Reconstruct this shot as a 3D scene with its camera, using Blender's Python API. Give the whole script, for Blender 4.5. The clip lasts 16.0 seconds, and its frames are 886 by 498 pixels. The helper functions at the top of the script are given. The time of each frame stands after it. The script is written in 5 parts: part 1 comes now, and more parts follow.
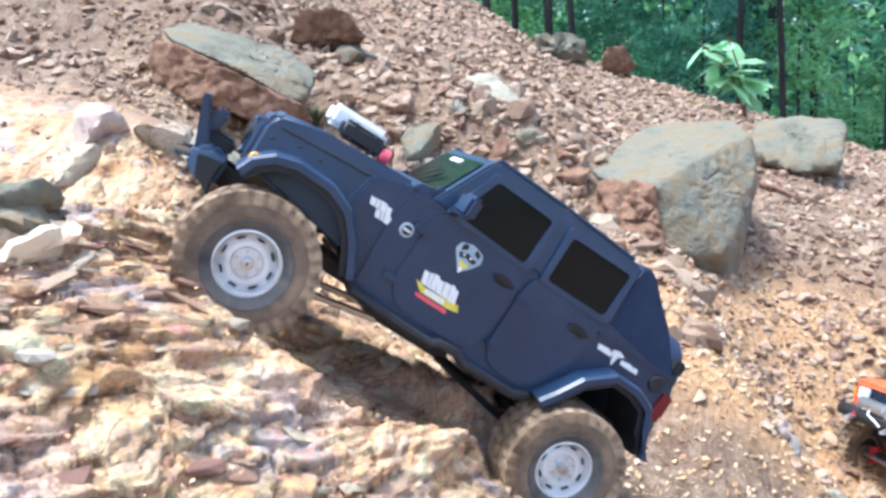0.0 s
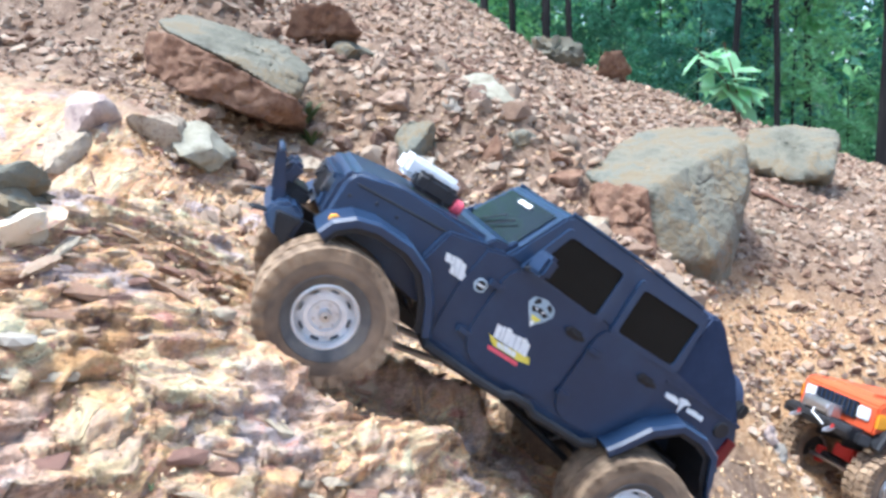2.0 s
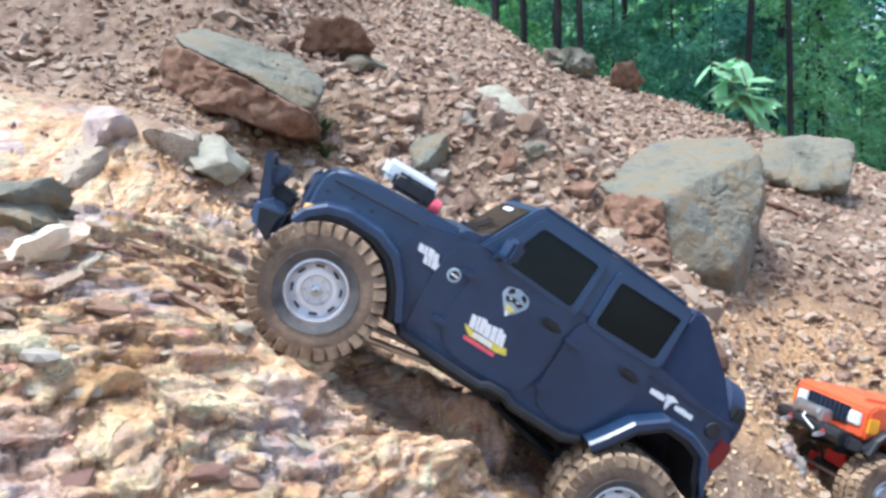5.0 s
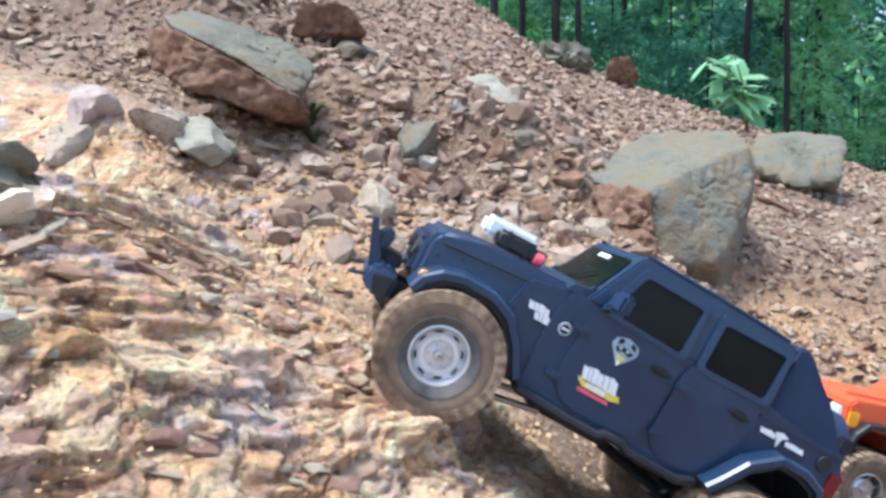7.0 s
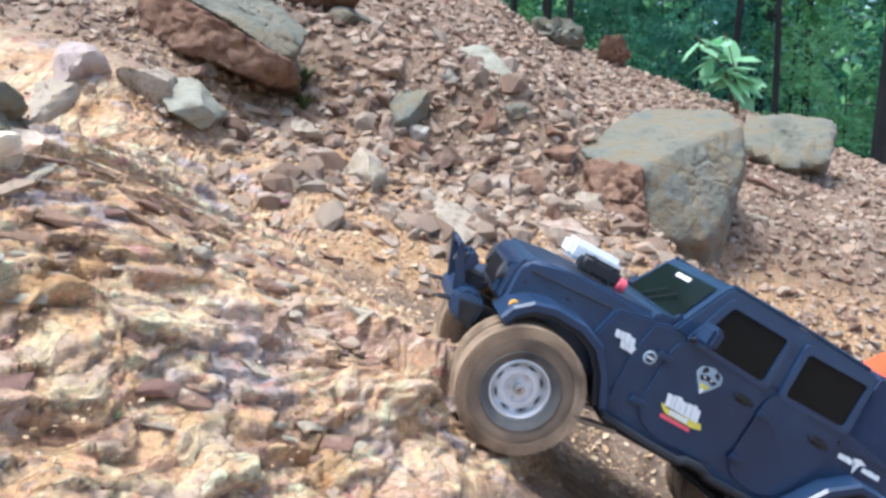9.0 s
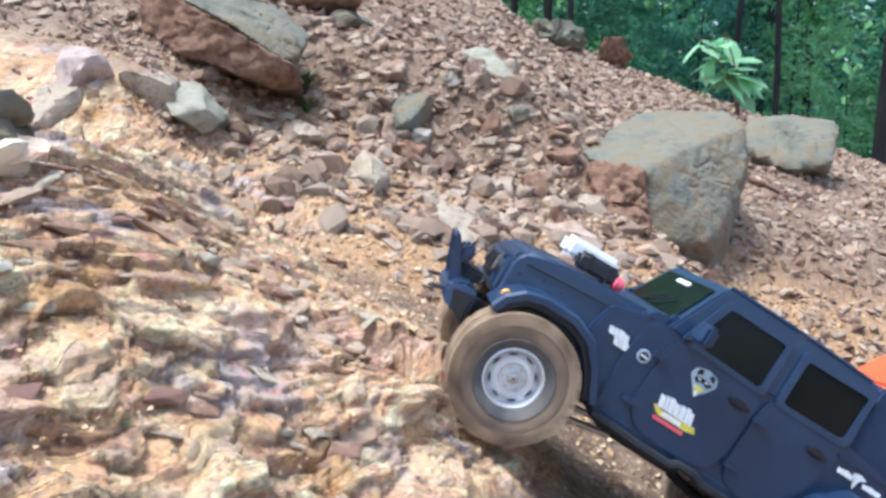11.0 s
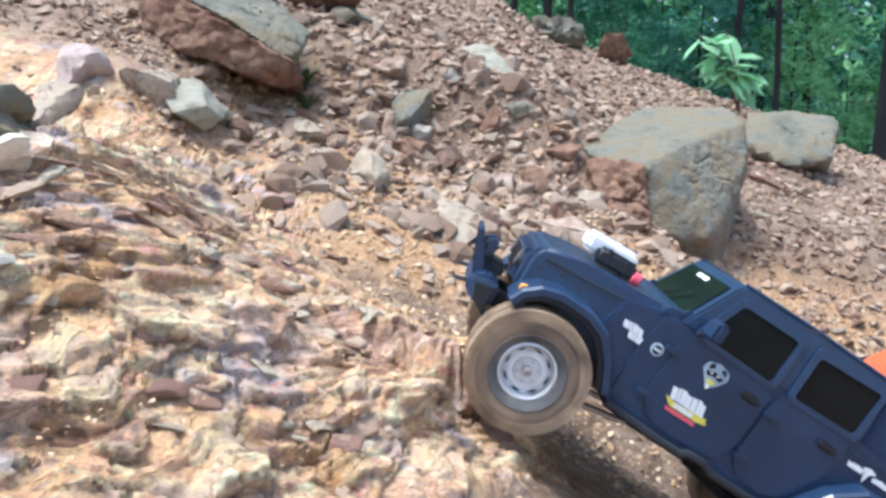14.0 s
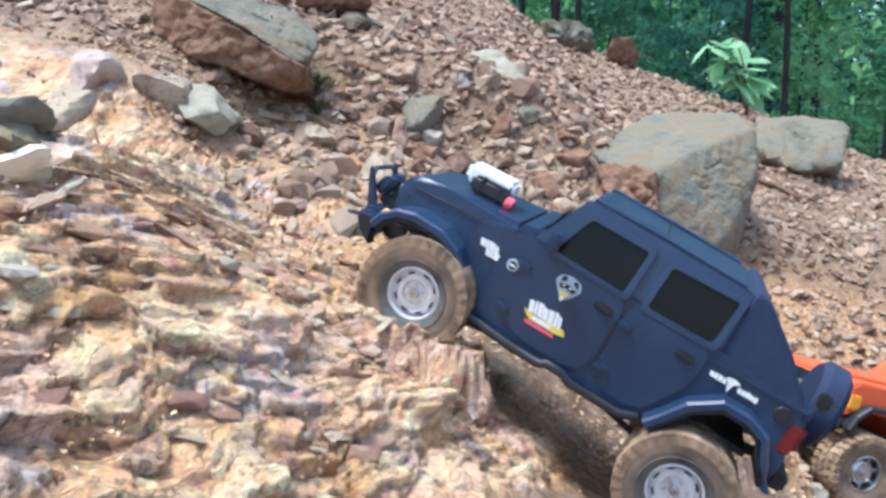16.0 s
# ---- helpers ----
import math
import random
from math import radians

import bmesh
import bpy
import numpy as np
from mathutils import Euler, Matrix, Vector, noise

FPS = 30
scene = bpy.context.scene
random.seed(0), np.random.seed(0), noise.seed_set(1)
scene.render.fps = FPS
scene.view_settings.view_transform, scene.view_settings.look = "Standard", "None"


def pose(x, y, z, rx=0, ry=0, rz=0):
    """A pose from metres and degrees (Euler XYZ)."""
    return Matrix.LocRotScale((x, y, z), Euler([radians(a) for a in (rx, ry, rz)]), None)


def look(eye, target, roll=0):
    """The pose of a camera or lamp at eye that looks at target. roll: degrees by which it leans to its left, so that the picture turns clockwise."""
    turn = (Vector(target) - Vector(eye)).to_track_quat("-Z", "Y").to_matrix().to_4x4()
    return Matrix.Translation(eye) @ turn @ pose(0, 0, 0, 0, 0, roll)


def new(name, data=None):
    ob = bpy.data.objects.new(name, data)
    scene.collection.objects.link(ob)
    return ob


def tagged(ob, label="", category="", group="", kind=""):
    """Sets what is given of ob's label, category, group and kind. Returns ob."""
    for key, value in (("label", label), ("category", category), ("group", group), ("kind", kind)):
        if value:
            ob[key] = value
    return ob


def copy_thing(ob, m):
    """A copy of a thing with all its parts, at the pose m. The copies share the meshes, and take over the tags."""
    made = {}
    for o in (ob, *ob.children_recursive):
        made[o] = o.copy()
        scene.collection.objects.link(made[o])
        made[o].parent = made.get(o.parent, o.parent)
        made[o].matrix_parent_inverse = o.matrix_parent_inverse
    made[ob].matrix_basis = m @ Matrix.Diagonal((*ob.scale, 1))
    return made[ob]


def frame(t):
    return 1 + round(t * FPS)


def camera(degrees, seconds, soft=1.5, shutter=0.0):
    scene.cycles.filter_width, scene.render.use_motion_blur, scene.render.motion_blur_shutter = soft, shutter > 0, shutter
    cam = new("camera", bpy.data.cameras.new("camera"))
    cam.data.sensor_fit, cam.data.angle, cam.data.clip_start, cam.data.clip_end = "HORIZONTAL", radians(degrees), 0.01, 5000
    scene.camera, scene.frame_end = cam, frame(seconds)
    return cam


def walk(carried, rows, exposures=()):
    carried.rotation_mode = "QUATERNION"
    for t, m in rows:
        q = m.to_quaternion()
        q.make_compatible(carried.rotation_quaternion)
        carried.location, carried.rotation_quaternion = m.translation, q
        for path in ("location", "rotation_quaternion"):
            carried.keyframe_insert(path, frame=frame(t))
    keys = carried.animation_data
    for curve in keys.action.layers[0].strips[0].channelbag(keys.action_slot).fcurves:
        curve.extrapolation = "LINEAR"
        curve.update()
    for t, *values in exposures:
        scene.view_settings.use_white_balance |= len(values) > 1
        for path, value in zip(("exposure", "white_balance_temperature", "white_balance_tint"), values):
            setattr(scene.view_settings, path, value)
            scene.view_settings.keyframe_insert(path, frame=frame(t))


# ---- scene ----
cam = camera(56.0, 16.0, soft=3.0, shutter=0.5)
PATH = [
    (0.0, -0.0038, -0.0133, 0.3774, 82.92, 3.40, 0.52),
    (0.5, -0.0074, -0.0121, 0.3741, 82.99, 2.55, 0.33),
    (1.0, -0.0053, -0.0111, 0.3730, 82.95, 2.17, 0.31),
    (1.5, -0.0034, -0.0097, 0.3714, 82.91, 1.96, 0.22),
    (2.0, -0.0029, -0.0094, 0.3726, 82.99, 1.92, 0.15),
    (2.5, -0.0046, -0.0082, 0.3737, 83.21, 2.06, 0.18),
    (3.0, -0.0042, -0.0074, 0.3749, 83.40, 2.27, 0.27),
    (3.5, -0.0069, -0.0079, 0.3749, 83.52, 2.31, 0.47),
    (4.0, -0.0083, -0.0078, 0.3749, 83.65, 2.23, 0.74),
    (6.5, 0.0011, -0.0119, 0.3736, 83.81, 2.10, 1.06),
    (7.0, 0.0105, -0.0092, 0.3606, 83.41, 1.13, 0.83),
    (7.5, 0.0177, -0.0025, 0.3592, 82.99, 0.44, -0.07),
    (8.0, 0.0136, -0.0017, 0.3493, 82.31, -0.13, -0.44),
    (8.5, 0.0049, -0.0001, 0.3516, 81.93, -0.51, -0.41),
    (9.0, 0.0006, 0.0003, 0.3468, 81.91, -0.36, -0.08),
    (11.5, -0.0033, 0.0014, 0.3506, 82.00, -0.15, -0.07),
    (12.0, -0.0018, 0.0006, 0.3513, 81.97, -0.11, -0.04),
    (12.5, 0.0000, 0.0000, 0.3500, 82.00, -0.00, -0.01),
    (13.0, 0.0008, 0.0001, 0.3473, 81.92, -0.04, -0.11),
    (13.5, -0.0019, -0.0012, 0.3491, 81.80, -0.03, -0.13),
    (14.0, -0.0030, -0.0013, 0.3472, 81.84, -0.02, -0.05),
    (14.5, -0.0045, -0.0013, 0.3473, 81.79, -0.07, -0.01),
    (15.0, -0.0069, -0.0002, 0.3503, 81.74, -0.16, 0.08),
    (15.5, -0.0084, -0.0014, 0.3502, 81.91, -0.17, 0.26),
    (16.0, -0.0106, -0.0008, 0.3526, 82.00, -0.13, 0.38),
]
walk(cam, [(t, pose(x, y, z, rx, ry, rz)) for t, x, y, z, rx, ry, rz in PATH],
     exposures=[(0.0, 1.66, 5640, 6), (2.0, 1.60, 5640, 6), (4.0, 1.42, 5640, 6), (6.5, 1.28, 5640, 6), (8.0, 1.06, 5640, 6), (8.5, 1.02, 5640, 6), (9.0, 1.22, 5640, 6), (16.0, 1.25, 5640, 6)])

# ---- light: bright overcast sky over a clearing ----
world = bpy.data.worlds.new("sky")
scene.world = world
world.use_nodes = True
wn = world.node_tree.nodes
sky = wn.new("ShaderNodeTexSky")
sky.sky_type = "NISHITA"
sky.sun_disc = False
sky.sun_elevation, sky.sun_rotation = radians(74), radians(249)
sky.dust_density, sky.air_density = 3.0, 1.0
wn["Background"].inputs[1].default_value = 0.15
world.node_tree.links.new(sky.outputs[0], wn["Background"].inputs[0])
sun = new("sun", bpy.data.lights.new("sun", "SUN"))
sun.data.energy, sun.data.angle, sun.data.color = 2.3, radians(16), (1.0, 0.98, 0.95)
sun.matrix_world = look((-1.3, -0.5, 5.0), (0, 0, 0))

# ---- materials ----
def mat(name, cols, scale=30.0, rough=0.8, metal=0.0, bump=0.2, fine=6.0, spec=0.4, detail=6.0, coords="Object", glow=0.0, rand=0.0, stretch=(1, 1, 1)):
    """A surface whose colours cols run over noise at two sizes, with fine relief."""
    m = bpy.data.materials.new(name)
    m.use_nodes = True
    nt, nd = m.node_tree, m.node_tree.nodes
    b = nd["Principled BSDF"]
    tc = nd.new("ShaderNodeTexCoord")
    mp = nd.new("ShaderNodeMapping")
    mp.inputs["Scale"].default_value = stretch
    nt.links.new(tc.outputs[coords], mp.inputs[0])
    n1, n2 = nd.new("ShaderNodeTexNoise"), nd.new("ShaderNodeTexNoise")
    n1.inputs["Scale"].default_value, n1.inputs["Detail"].default_value = scale, detail
    n2.inputs["Scale"].default_value, n2.inputs["Detail"].default_value = scale * fine, 4
    add = nd.new("ShaderNodeMath")
    add.operation = "MULTIPLY_ADD"
    add.inputs[1].default_value = 0.35
    for n in (n1, n2):
        nt.links.new(mp.outputs[0], n.inputs["Vector"])
    nt.links.new(n2.outputs[0], add.inputs[0])
    nt.links.new(n1.outputs[0], add.inputs[2])
    src = add.outputs[0]
    if rand:
        oi, geo = nd.new("ShaderNodeObjectInfo"), nd.new("ShaderNodeNewGeometry")
        s1, s2 = nd.new("ShaderNodeMath"), nd.new("ShaderNodeMath")
        s1.operation, s2.operation = "ADD", "MULTIPLY_ADD"
        nt.links.new(oi.outputs["Random"], s1.inputs[0])
        nt.links.new(geo.outputs["Random Per Island"], s1.inputs[1])
        fr = nd.new("ShaderNodeMath")
        fr.operation = "FRACT"
        nt.links.new(s1.outputs[0], fr.inputs[0])
        off = nd.new("ShaderNodeMath")
        off.operation = "SUBTRACT"
        off.inputs[1].default_value = 0.5
        nt.links.new(fr.outputs[0], off.inputs[0])
        s2.inputs[1].default_value = rand
        nt.links.new(off.outputs[0], s2.inputs[0])
        nt.links.new(src, s2.inputs[2])
        src = s2.outputs[0]
    ramp = nd.new("ShaderNodeValToRGB")
    el = ramp.color_ramp.elements
    while len(el) < len(cols):
        el.new(0.5)
    for i, c in enumerate(cols):
        el[i].position = 0.42 + 0.5 * i / max(1, len(cols) - 1)
        el[i].color = (*c, 1)
    nt.links.new(src, ramp.inputs[0])
    nt.links.new(ramp.outputs[0], b.inputs["Base Color"])
    b.inputs["Roughness"].default_value, b.inputs["Metallic"].default_value = rough, metal
    b.inputs["Specular IOR Level"].default_value = spec
    if bump:
        bp = nd.new("ShaderNodeBump")
        bp.inputs["Strength"].default_value, bp.inputs["Distance"].default_value = bump, 0.12 / scale
        nt.links.new(add.outputs[0], bp.inputs["Height"])
        nt.links.new(bp.outputs[0], b.inputs["Normal"])
    if glow:
        b.inputs["Emission Strength"].default_value = glow
        b.inputs["Emission Color"].default_value = (*cols[0], 1)
    return m


def ground_mat():
    """Bedrock, sand and rubble soil, told apart by the attributes 'rock' and 'sand' of the sheet."""
    m = bpy.data.materials.new("stony_ground")
    m.use_nodes = True
    nt, nd = m.node_tree, m.node_tree.nodes
    b = nd["Principled BSDF"]
    tc = nd.new("ShaderNodeTexCoord")

    def noise_at(scale, detail=6, stretch=(1, 1, 1), turn=(0, 0, 0), rough=0.6, warp=0.0):
        mp, n = nd.new("ShaderNodeMapping"), nd.new("ShaderNodeTexNoise")
        mp.inputs["Scale"].default_value, mp.inputs["Rotation"].default_value = stretch, turn
        nt.links.new(tc.outputs["Object"], mp.inputs[0])
        nt.links.new(mp.outputs[0], n.inputs["Vector"])
        n.inputs["Scale"].default_value, n.inputs["Detail"].default_value, n.inputs["Roughness"].default_value = scale, detail, rough
        n.inputs["Distortion"].default_value = warp
        return n.outputs[0]

    def ramp(src, stops):
        r = nd.new("ShaderNodeValToRGB")
        el = r.color_ramp.elements
        while len(el) < len(stops):
            el.new(0.5)
        for e, (p, c) in zip(el, stops):
            e.position, e.color = p, (*c, 1)
        nt.links.new(src, r.inputs[0])
        return r.outputs[0]

    def mix(f, a, c, mode="MIX"):
        x = nd.new("ShaderNodeMix")
        x.data_type, x.blend_type = "RGBA", mode
        if isinstance(f, float):
            x.inputs[0].default_value = f
        else:
            nt.links.new(f, x.inputs[0])
        nt.links.new(a, x.inputs[6])
        nt.links.new(c, x.inputs[7])
        return x.outputs[2]

    def attr(name):
        a = nd.new("ShaderNodeAttribute")
        a.attribute_name = name
        return a.outputs["Fac"]

    def gate(src, lo, hi):
        g = nd.new("ShaderNodeMapRange")
        g.inputs[1].default_value, g.inputs[2].default_value = lo, hi
        nt.links.new(src, g.inputs[0])
        return g.outputs[0]

    lay = nd.new("ShaderNodeAttribute")
    lay.attribute_name = "lay"
    band = nd.new("ShaderNodeTexNoise")
    band.inputs["Scale"].default_value, band.inputs["Detail"].default_value, band.inputs["Roughness"].default_value, band.inputs["Distortion"].default_value = 13, 7, 0.62, 0.7
    nt.links.new(lay.outputs["Vector"], band.inputs["Vector"])
    strata = band.outputs[0]
    wnz, wob = nd.new("ShaderNodeTexNoise"), nd.new("ShaderNodeVectorMath")
    wnz.inputs["Scale"].default_value, wnz.inputs["Detail"].default_value = 34, 6
    nt.links.new(lay.outputs["Vector"], wnz.inputs["Vector"])
    wob.operation = "MULTIPLY_ADD"
    wob.inputs[1].default_value = (0.045, 0.02, 0.0)
    nt.links.new(wnz.outputs["Color"], wob.inputs[0])
    nt.links.new(lay.outputs["Vector"], wob.inputs[2])
    lay_at = wob.outputs[0]
    bits = nd.new("ShaderNodeTexVoronoi")
    bits.distance = "MANHATTAN"
    bits.inputs["Scale"].default_value = 24
    nt.links.new(lay_at, bits.inputs["Vector"])
    split = nd.new("ShaderNodeSeparateColor")
    nt.links.new(bits.outputs["Color"], split.inputs[0])
    bit = nd.new("ShaderNodeMath")
    bit.operation = "MULTIPLY_ADD"
    bit.inputs[1].default_value = 0.40
    nt.links.new(split.outputs[0], bit.inputs[0])
    tone = nd.new("ShaderNodeMath")
    tone.operation = "MULTIPLY_ADD"
    tone.inputs[1].default_value = 0.55
    shift = nd.new("ShaderNodeMath")
    shift.operation = "MULTIPLY_ADD"
    shift.inputs[1].default_value, shift.inputs[2].default_value = 0.9, -0.45
    nt.links.new(strata, shift.inputs[0])
    nt.links.new(attr("tone"), tone.inputs[0])
    nt.links.new(shift.outputs[0], tone.inputs[2])
    nt.links.new(tone.outputs[0], bit.inputs[2])
    rock = ramp(bit.outputs[0], [(k / (len(ROCK) - 1) * 0.84 + 0.08, c) for k, c in enumerate(ROCK)])
    rock = mix(gate(noise_at(7, 6, (1, 1, 2)), 0.57, 0.66), rock, ramp(noise_at(70, 5), [(0.3, (0.46, 0.22, 0.08)), (0.7, (0.68, 0.43, 0.20))]))
    rock = mix(gate(noise_at(11, 6, (1, 1.6, 1)), 0.60, 0.70), rock, ramp(noise_at(90, 5), [(0.3, (0.38, 0.35, 0.22)), (0.7, (0.62, 0.60, 0.44))]))
    rock = mix(gate(noise_at(28, 5, (1, 1, 2)), 0.62, 0.70), rock, ramp(noise_at(90, 5), [(0.3, (0.12, 0.06, 0.045)), (0.7, (0.26, 0.14, 0.10))]))
    rock = mix(gate(noise_at(9, 6, (1, 1.3, 1.6), (0.4, 0, 0.7)), 0.54, 0.62), rock, ramp(noise_at(60, 6), [(0.3, (0.50, 0.29, 0.20)), (0.55, (0.74, 0.51, 0.37)), (0.75, (0.84, 0.68, 0.53))]))
    rock = mix(gate(noise_at(8, 6, (1, 1.5, 1.4), (0.2, 0.5, 0)), 0.56, 0.63), rock, ramp(noise_at(75, 6), [(0.3, (0.40, 0.30, 0.28)), (0.55, (0.60, 0.49, 0.45)), (0.75, (0.76, 0.65, 0.58))]))
    rock = mix(gate(noise_at(21, 6, (1, 1, 2.2), (0.1, 0.2, 0.4)), 0.60, 0.66), rock, ramp(noise_at(80, 5), [(0.3, (0.56, 0.24, 0.17)), (0.7, (0.74, 0.42, 0.32))]))
    seam = noise_at(16, 7, (0.55, 0.8, 2.6), (0.12, 0.1, 0.3), 0.62, 0.5)
    rock = mix(0.42, rock, ramp(seam, [(0.465, (1, 1, 1)), (0.49, (0.36, 0.27, 0.22)), (0.503, (0.36, 0.27, 0.22)), (0.53, (1, 1, 1))]), "MULTIPLY")
    sand = ramp(noise_at(120, 8, rough=0.75), [(0.3, (0.18, 0.085, 0.04)), (0.45, (0.43, 0.235, 0.105)), (0.6, (0.58, 0.38, 0.205)), (0.75, (0.63, 0.49, 0.34))])
    soil = ramp(noise_at(45, 8, rough=0.72), [(0.3, (0.090, 0.052, 0.033)), (0.45, (0.200, 0.126, 0.080)), (0.6, (0.315, 0.220, 0.150)), (0.75, (0.44, 0.35, 0.27))])
    col = mix(attr("sand"), soil, sand)
    col = mix(attr("rock"), col, rock)
    grit = ramp(noise_at(380, 4, rough=0.7), [(0.32, (0.72, 0.68, 0.66)), (0.5, (1, 1, 1)), (0.75, (1.12, 1.1, 1.08))])
    col = mix(0.8, col, grit, "MULTIPLY")
    crack = nd.new("ShaderNodeTexVoronoi")
    crack.feature = "DISTANCE_TO_EDGE"
    crack.inputs["Scale"].default_value = 24
    nt.links.new(lay_at, crack.inputs["Vector"])
    line = gate(crack.outputs["Distance"], 0.0, 0.03)
    # darker brown tone along the crack lines
    crack_tint = ramp(line, [(0, (0.32, 0.22, 0.17)), (1, (1, 1, 1))])
    col = mix(attr("rock"), col, mix(0.30, col, crack_tint, "MULTIPLY"))
    nt.links.new(col, b.inputs["Base Color"])
    b.inputs["Roughness"].default_value = 0.72
    b.inputs["Specular IOR Level"].default_value = 0.35
    h = nd.new("ShaderNodeMath")
    h.operation = "MULTIPLY_ADD"
    h.inputs[1].default_value = 0.5
    nt.links.new(noise_at(260, 6, rough=0.7), h.inputs[0])
    nt.links.new(strata, h.inputs[2])
    h2 = nd.new("ShaderNodeMath")
    h2.operation = "MULTIPLY_ADD"
    h2.inputs[1].default_value = 0.12
    nt.links.new(line, h2.inputs[0])
    nt.links.new(h.outputs[0], h2.inputs[2])
    small = nd.new("ShaderNodeTexVoronoi")
    small.distance = "MANHATTAN"
    small.inputs["Scale"].default_value = 62
    nt.links.new(lay_at, small.inputs["Vector"])
    split2 = nd.new("ShaderNodeSeparateColor")
    nt.links.new(small.outputs["Color"], split2.inputs[0])
    steps = nd.new("ShaderNodeMath")
    steps.operation = "MULTIPLY_ADD"
    steps.inputs[1].default_value = 0.45
    nt.links.new(split2.outputs[1], steps.inputs[0])
    big = nd.new("ShaderNodeMath")
    big.operation = "MULTIPLY"
    big.inputs[1].default_value = 0.9
    nt.links.new(split.outputs[1], big.inputs[0])
    nt.links.new(big.outputs[0], steps.inputs[2])
    onrock = nd.new("ShaderNodeMath")
    onrock.operation = "MULTIPLY_ADD"
    nt.links.new(steps.outputs[0], onrock.inputs[0])
    nt.links.new(attr("rock"), onrock.inputs[1])
    nt.links.new(h2.outputs[0], onrock.inputs[2])
    bp = nd.new("ShaderNodeBump")
    bp.inputs["Strength"].default_value, bp.inputs["Distance"].default_value = 0.95, 0.010
    nt.links.new(onrock.outputs[0], bp.inputs["Height"])
    nt.links.new(bp.outputs[0], b.inputs["Normal"])
    return m


ROCK = [(0.264, 0.133, 0.074), (0.658, 0.376, 0.196), (0.499, 0.328, 0.239), (0.816, 0.521, 0.245), (0.737, 0.4, 0.239), (0.86, 0.654, 0.362), (0.605, 0.424, 0.303), (0.842, 0.546, 0.293), (0.86, 0.775, 0.49), (0.684, 0.557, 0.333)]
GROUND = ground_mat()
STONE_RED = mat("rubble_stone", [(0.112, 0.066, 0.046), (0.200, 0.129, 0.089), (0.285, 0.198, 0.139), (0.370, 0.286, 0.220)], 60, 0.88, rand=0.5, bump=0.6)
STONE_GREY = mat("grey_green_stone", [(0.060, 0.052, 0.035), (0.105, 0.098, 0.070), (0.135, 0.130, 0.096), (0.165, 0.152, 0.112), (0.175, 0.132, 0.075), (0.150, 0.150, 0.118), (0.115, 0.112, 0.086)], 9, 0.88, rand=0.10, bump=0.9, fine=14, detail=10)
STONE_PALE = mat("pale_stone", [(0.131, 0.089, 0.057), (0.246, 0.191, 0.135), (0.328, 0.272, 0.205), (0.279, 0.212, 0.135), (0.369, 0.323, 0.246)], 70, 0.85, rand=0.15, bump=0.5)
STONE_BROWN = mat("earthy_stone_face", [(0.07, 0.034, 0.020), (0.14, 0.074, 0.045), (0.22, 0.128, 0.080), (0.17, 0.095, 0.058)], 40, 0.95, bump=1.0, fine=7)
PAINT = mat("matt_blue_grey_paint", [(0.009, 0.024, 0.058), (0.012, 0.030, 0.070), (0.018, 0.042, 0.088)], 25, 0.38, bump=0.03, spec=0.6)
CLOTH = mat("navy_fabric", [(0.016, 0.025, 0.055), (0.024, 0.036, 0.073)], 60, 0.8, bump=0.15, spec=0.25)
PLASTIC = mat("black_plastic", [(0.012, 0.013, 0.016), (0.022, 0.023, 0.027)], 60, 0.5, bump=0.05)
GLASS = mat("smoked_glass", [(0.004, 0.005, 0.005), (0.007, 0.008, 0.008)], 20, 0.12, bump=0.0, spec=0.16)
BEDROCK = mat("fractured_bedrock", [(0.40, 0.22, 0.165), (0.58, 0.32, 0.20), (0.66, 0.44, 0.235), (0.55, 0.40, 0.34), (0.72, 0.56, 0.36), (0.64, 0.36, 0.26), (0.58, 0.51, 0.34), (0.75, 0.63, 0.46)], 26, 0.85, rand=0.75, bump=0.8, fine=8)
CHIP = mat("rubble_chip", [(0.125, 0.070, 0.045), (0.215, 0.132, 0.086), (0.320, 0.212, 0.138), (0.275, 0.200, 0.146), (0.400, 0.308, 0.222), (0.245, 0.205, 0.155), (0.36, 0.238, 0.155)], 70, 0.88, rand=0.6, bump=0.8)
GRIT = mat("yellow_grit", [(0.26, 0.15, 0.076), (0.42, 0.27, 0.145), (0.52, 0.365, 0.21), (0.55, 0.43, 0.285)], 60, 0.9, rand=0.4, bump=0.5)
RUBBER = mat("muddy_rubber", [(0.055, 0.040, 0.028), (0.18, 0.122, 0.077), (0.32, 0.225, 0.142), (0.40, 0.295, 0.195)], 38, 0.9, bump=0.5)
SIDEWALL = mat("dusty_sidewall", [(0.085, 0.066, 0.052), (0.19, 0.136, 0.092), (0.31, 0.222, 0.148)], 34, 0.85, bump=0.3)
RIM = mat("white_silver_rim", [(0.55, 0.54, 0.53), (0.74, 0.74, 0.74), (0.82, 0.82, 0.82)], 60, 0.35, 0.35, bump=0.05)
CHROME = mat("dull_steel", [(0.45, 0.45, 0.46), (0.62, 0.62, 0.63)], 60, 0.3, 0.9, bump=0.05)
WHITE = mat("white_vinyl", [(0.72, 0.73, 0.72), (0.82, 0.82, 0.80)], 90, 0.5, bump=0.0)
GREYBLUE = mat("pale_blue_vinyl", [(0.30, 0.38, 0.44), (0.42, 0.50, 0.55)], 120, 0.5, bump=0.0)
YELLOW = mat("yellow_vinyl", [(0.68, 0.55, 0.06), (0.78, 0.66, 0.12)], 90, 0.5, bump=0.0)
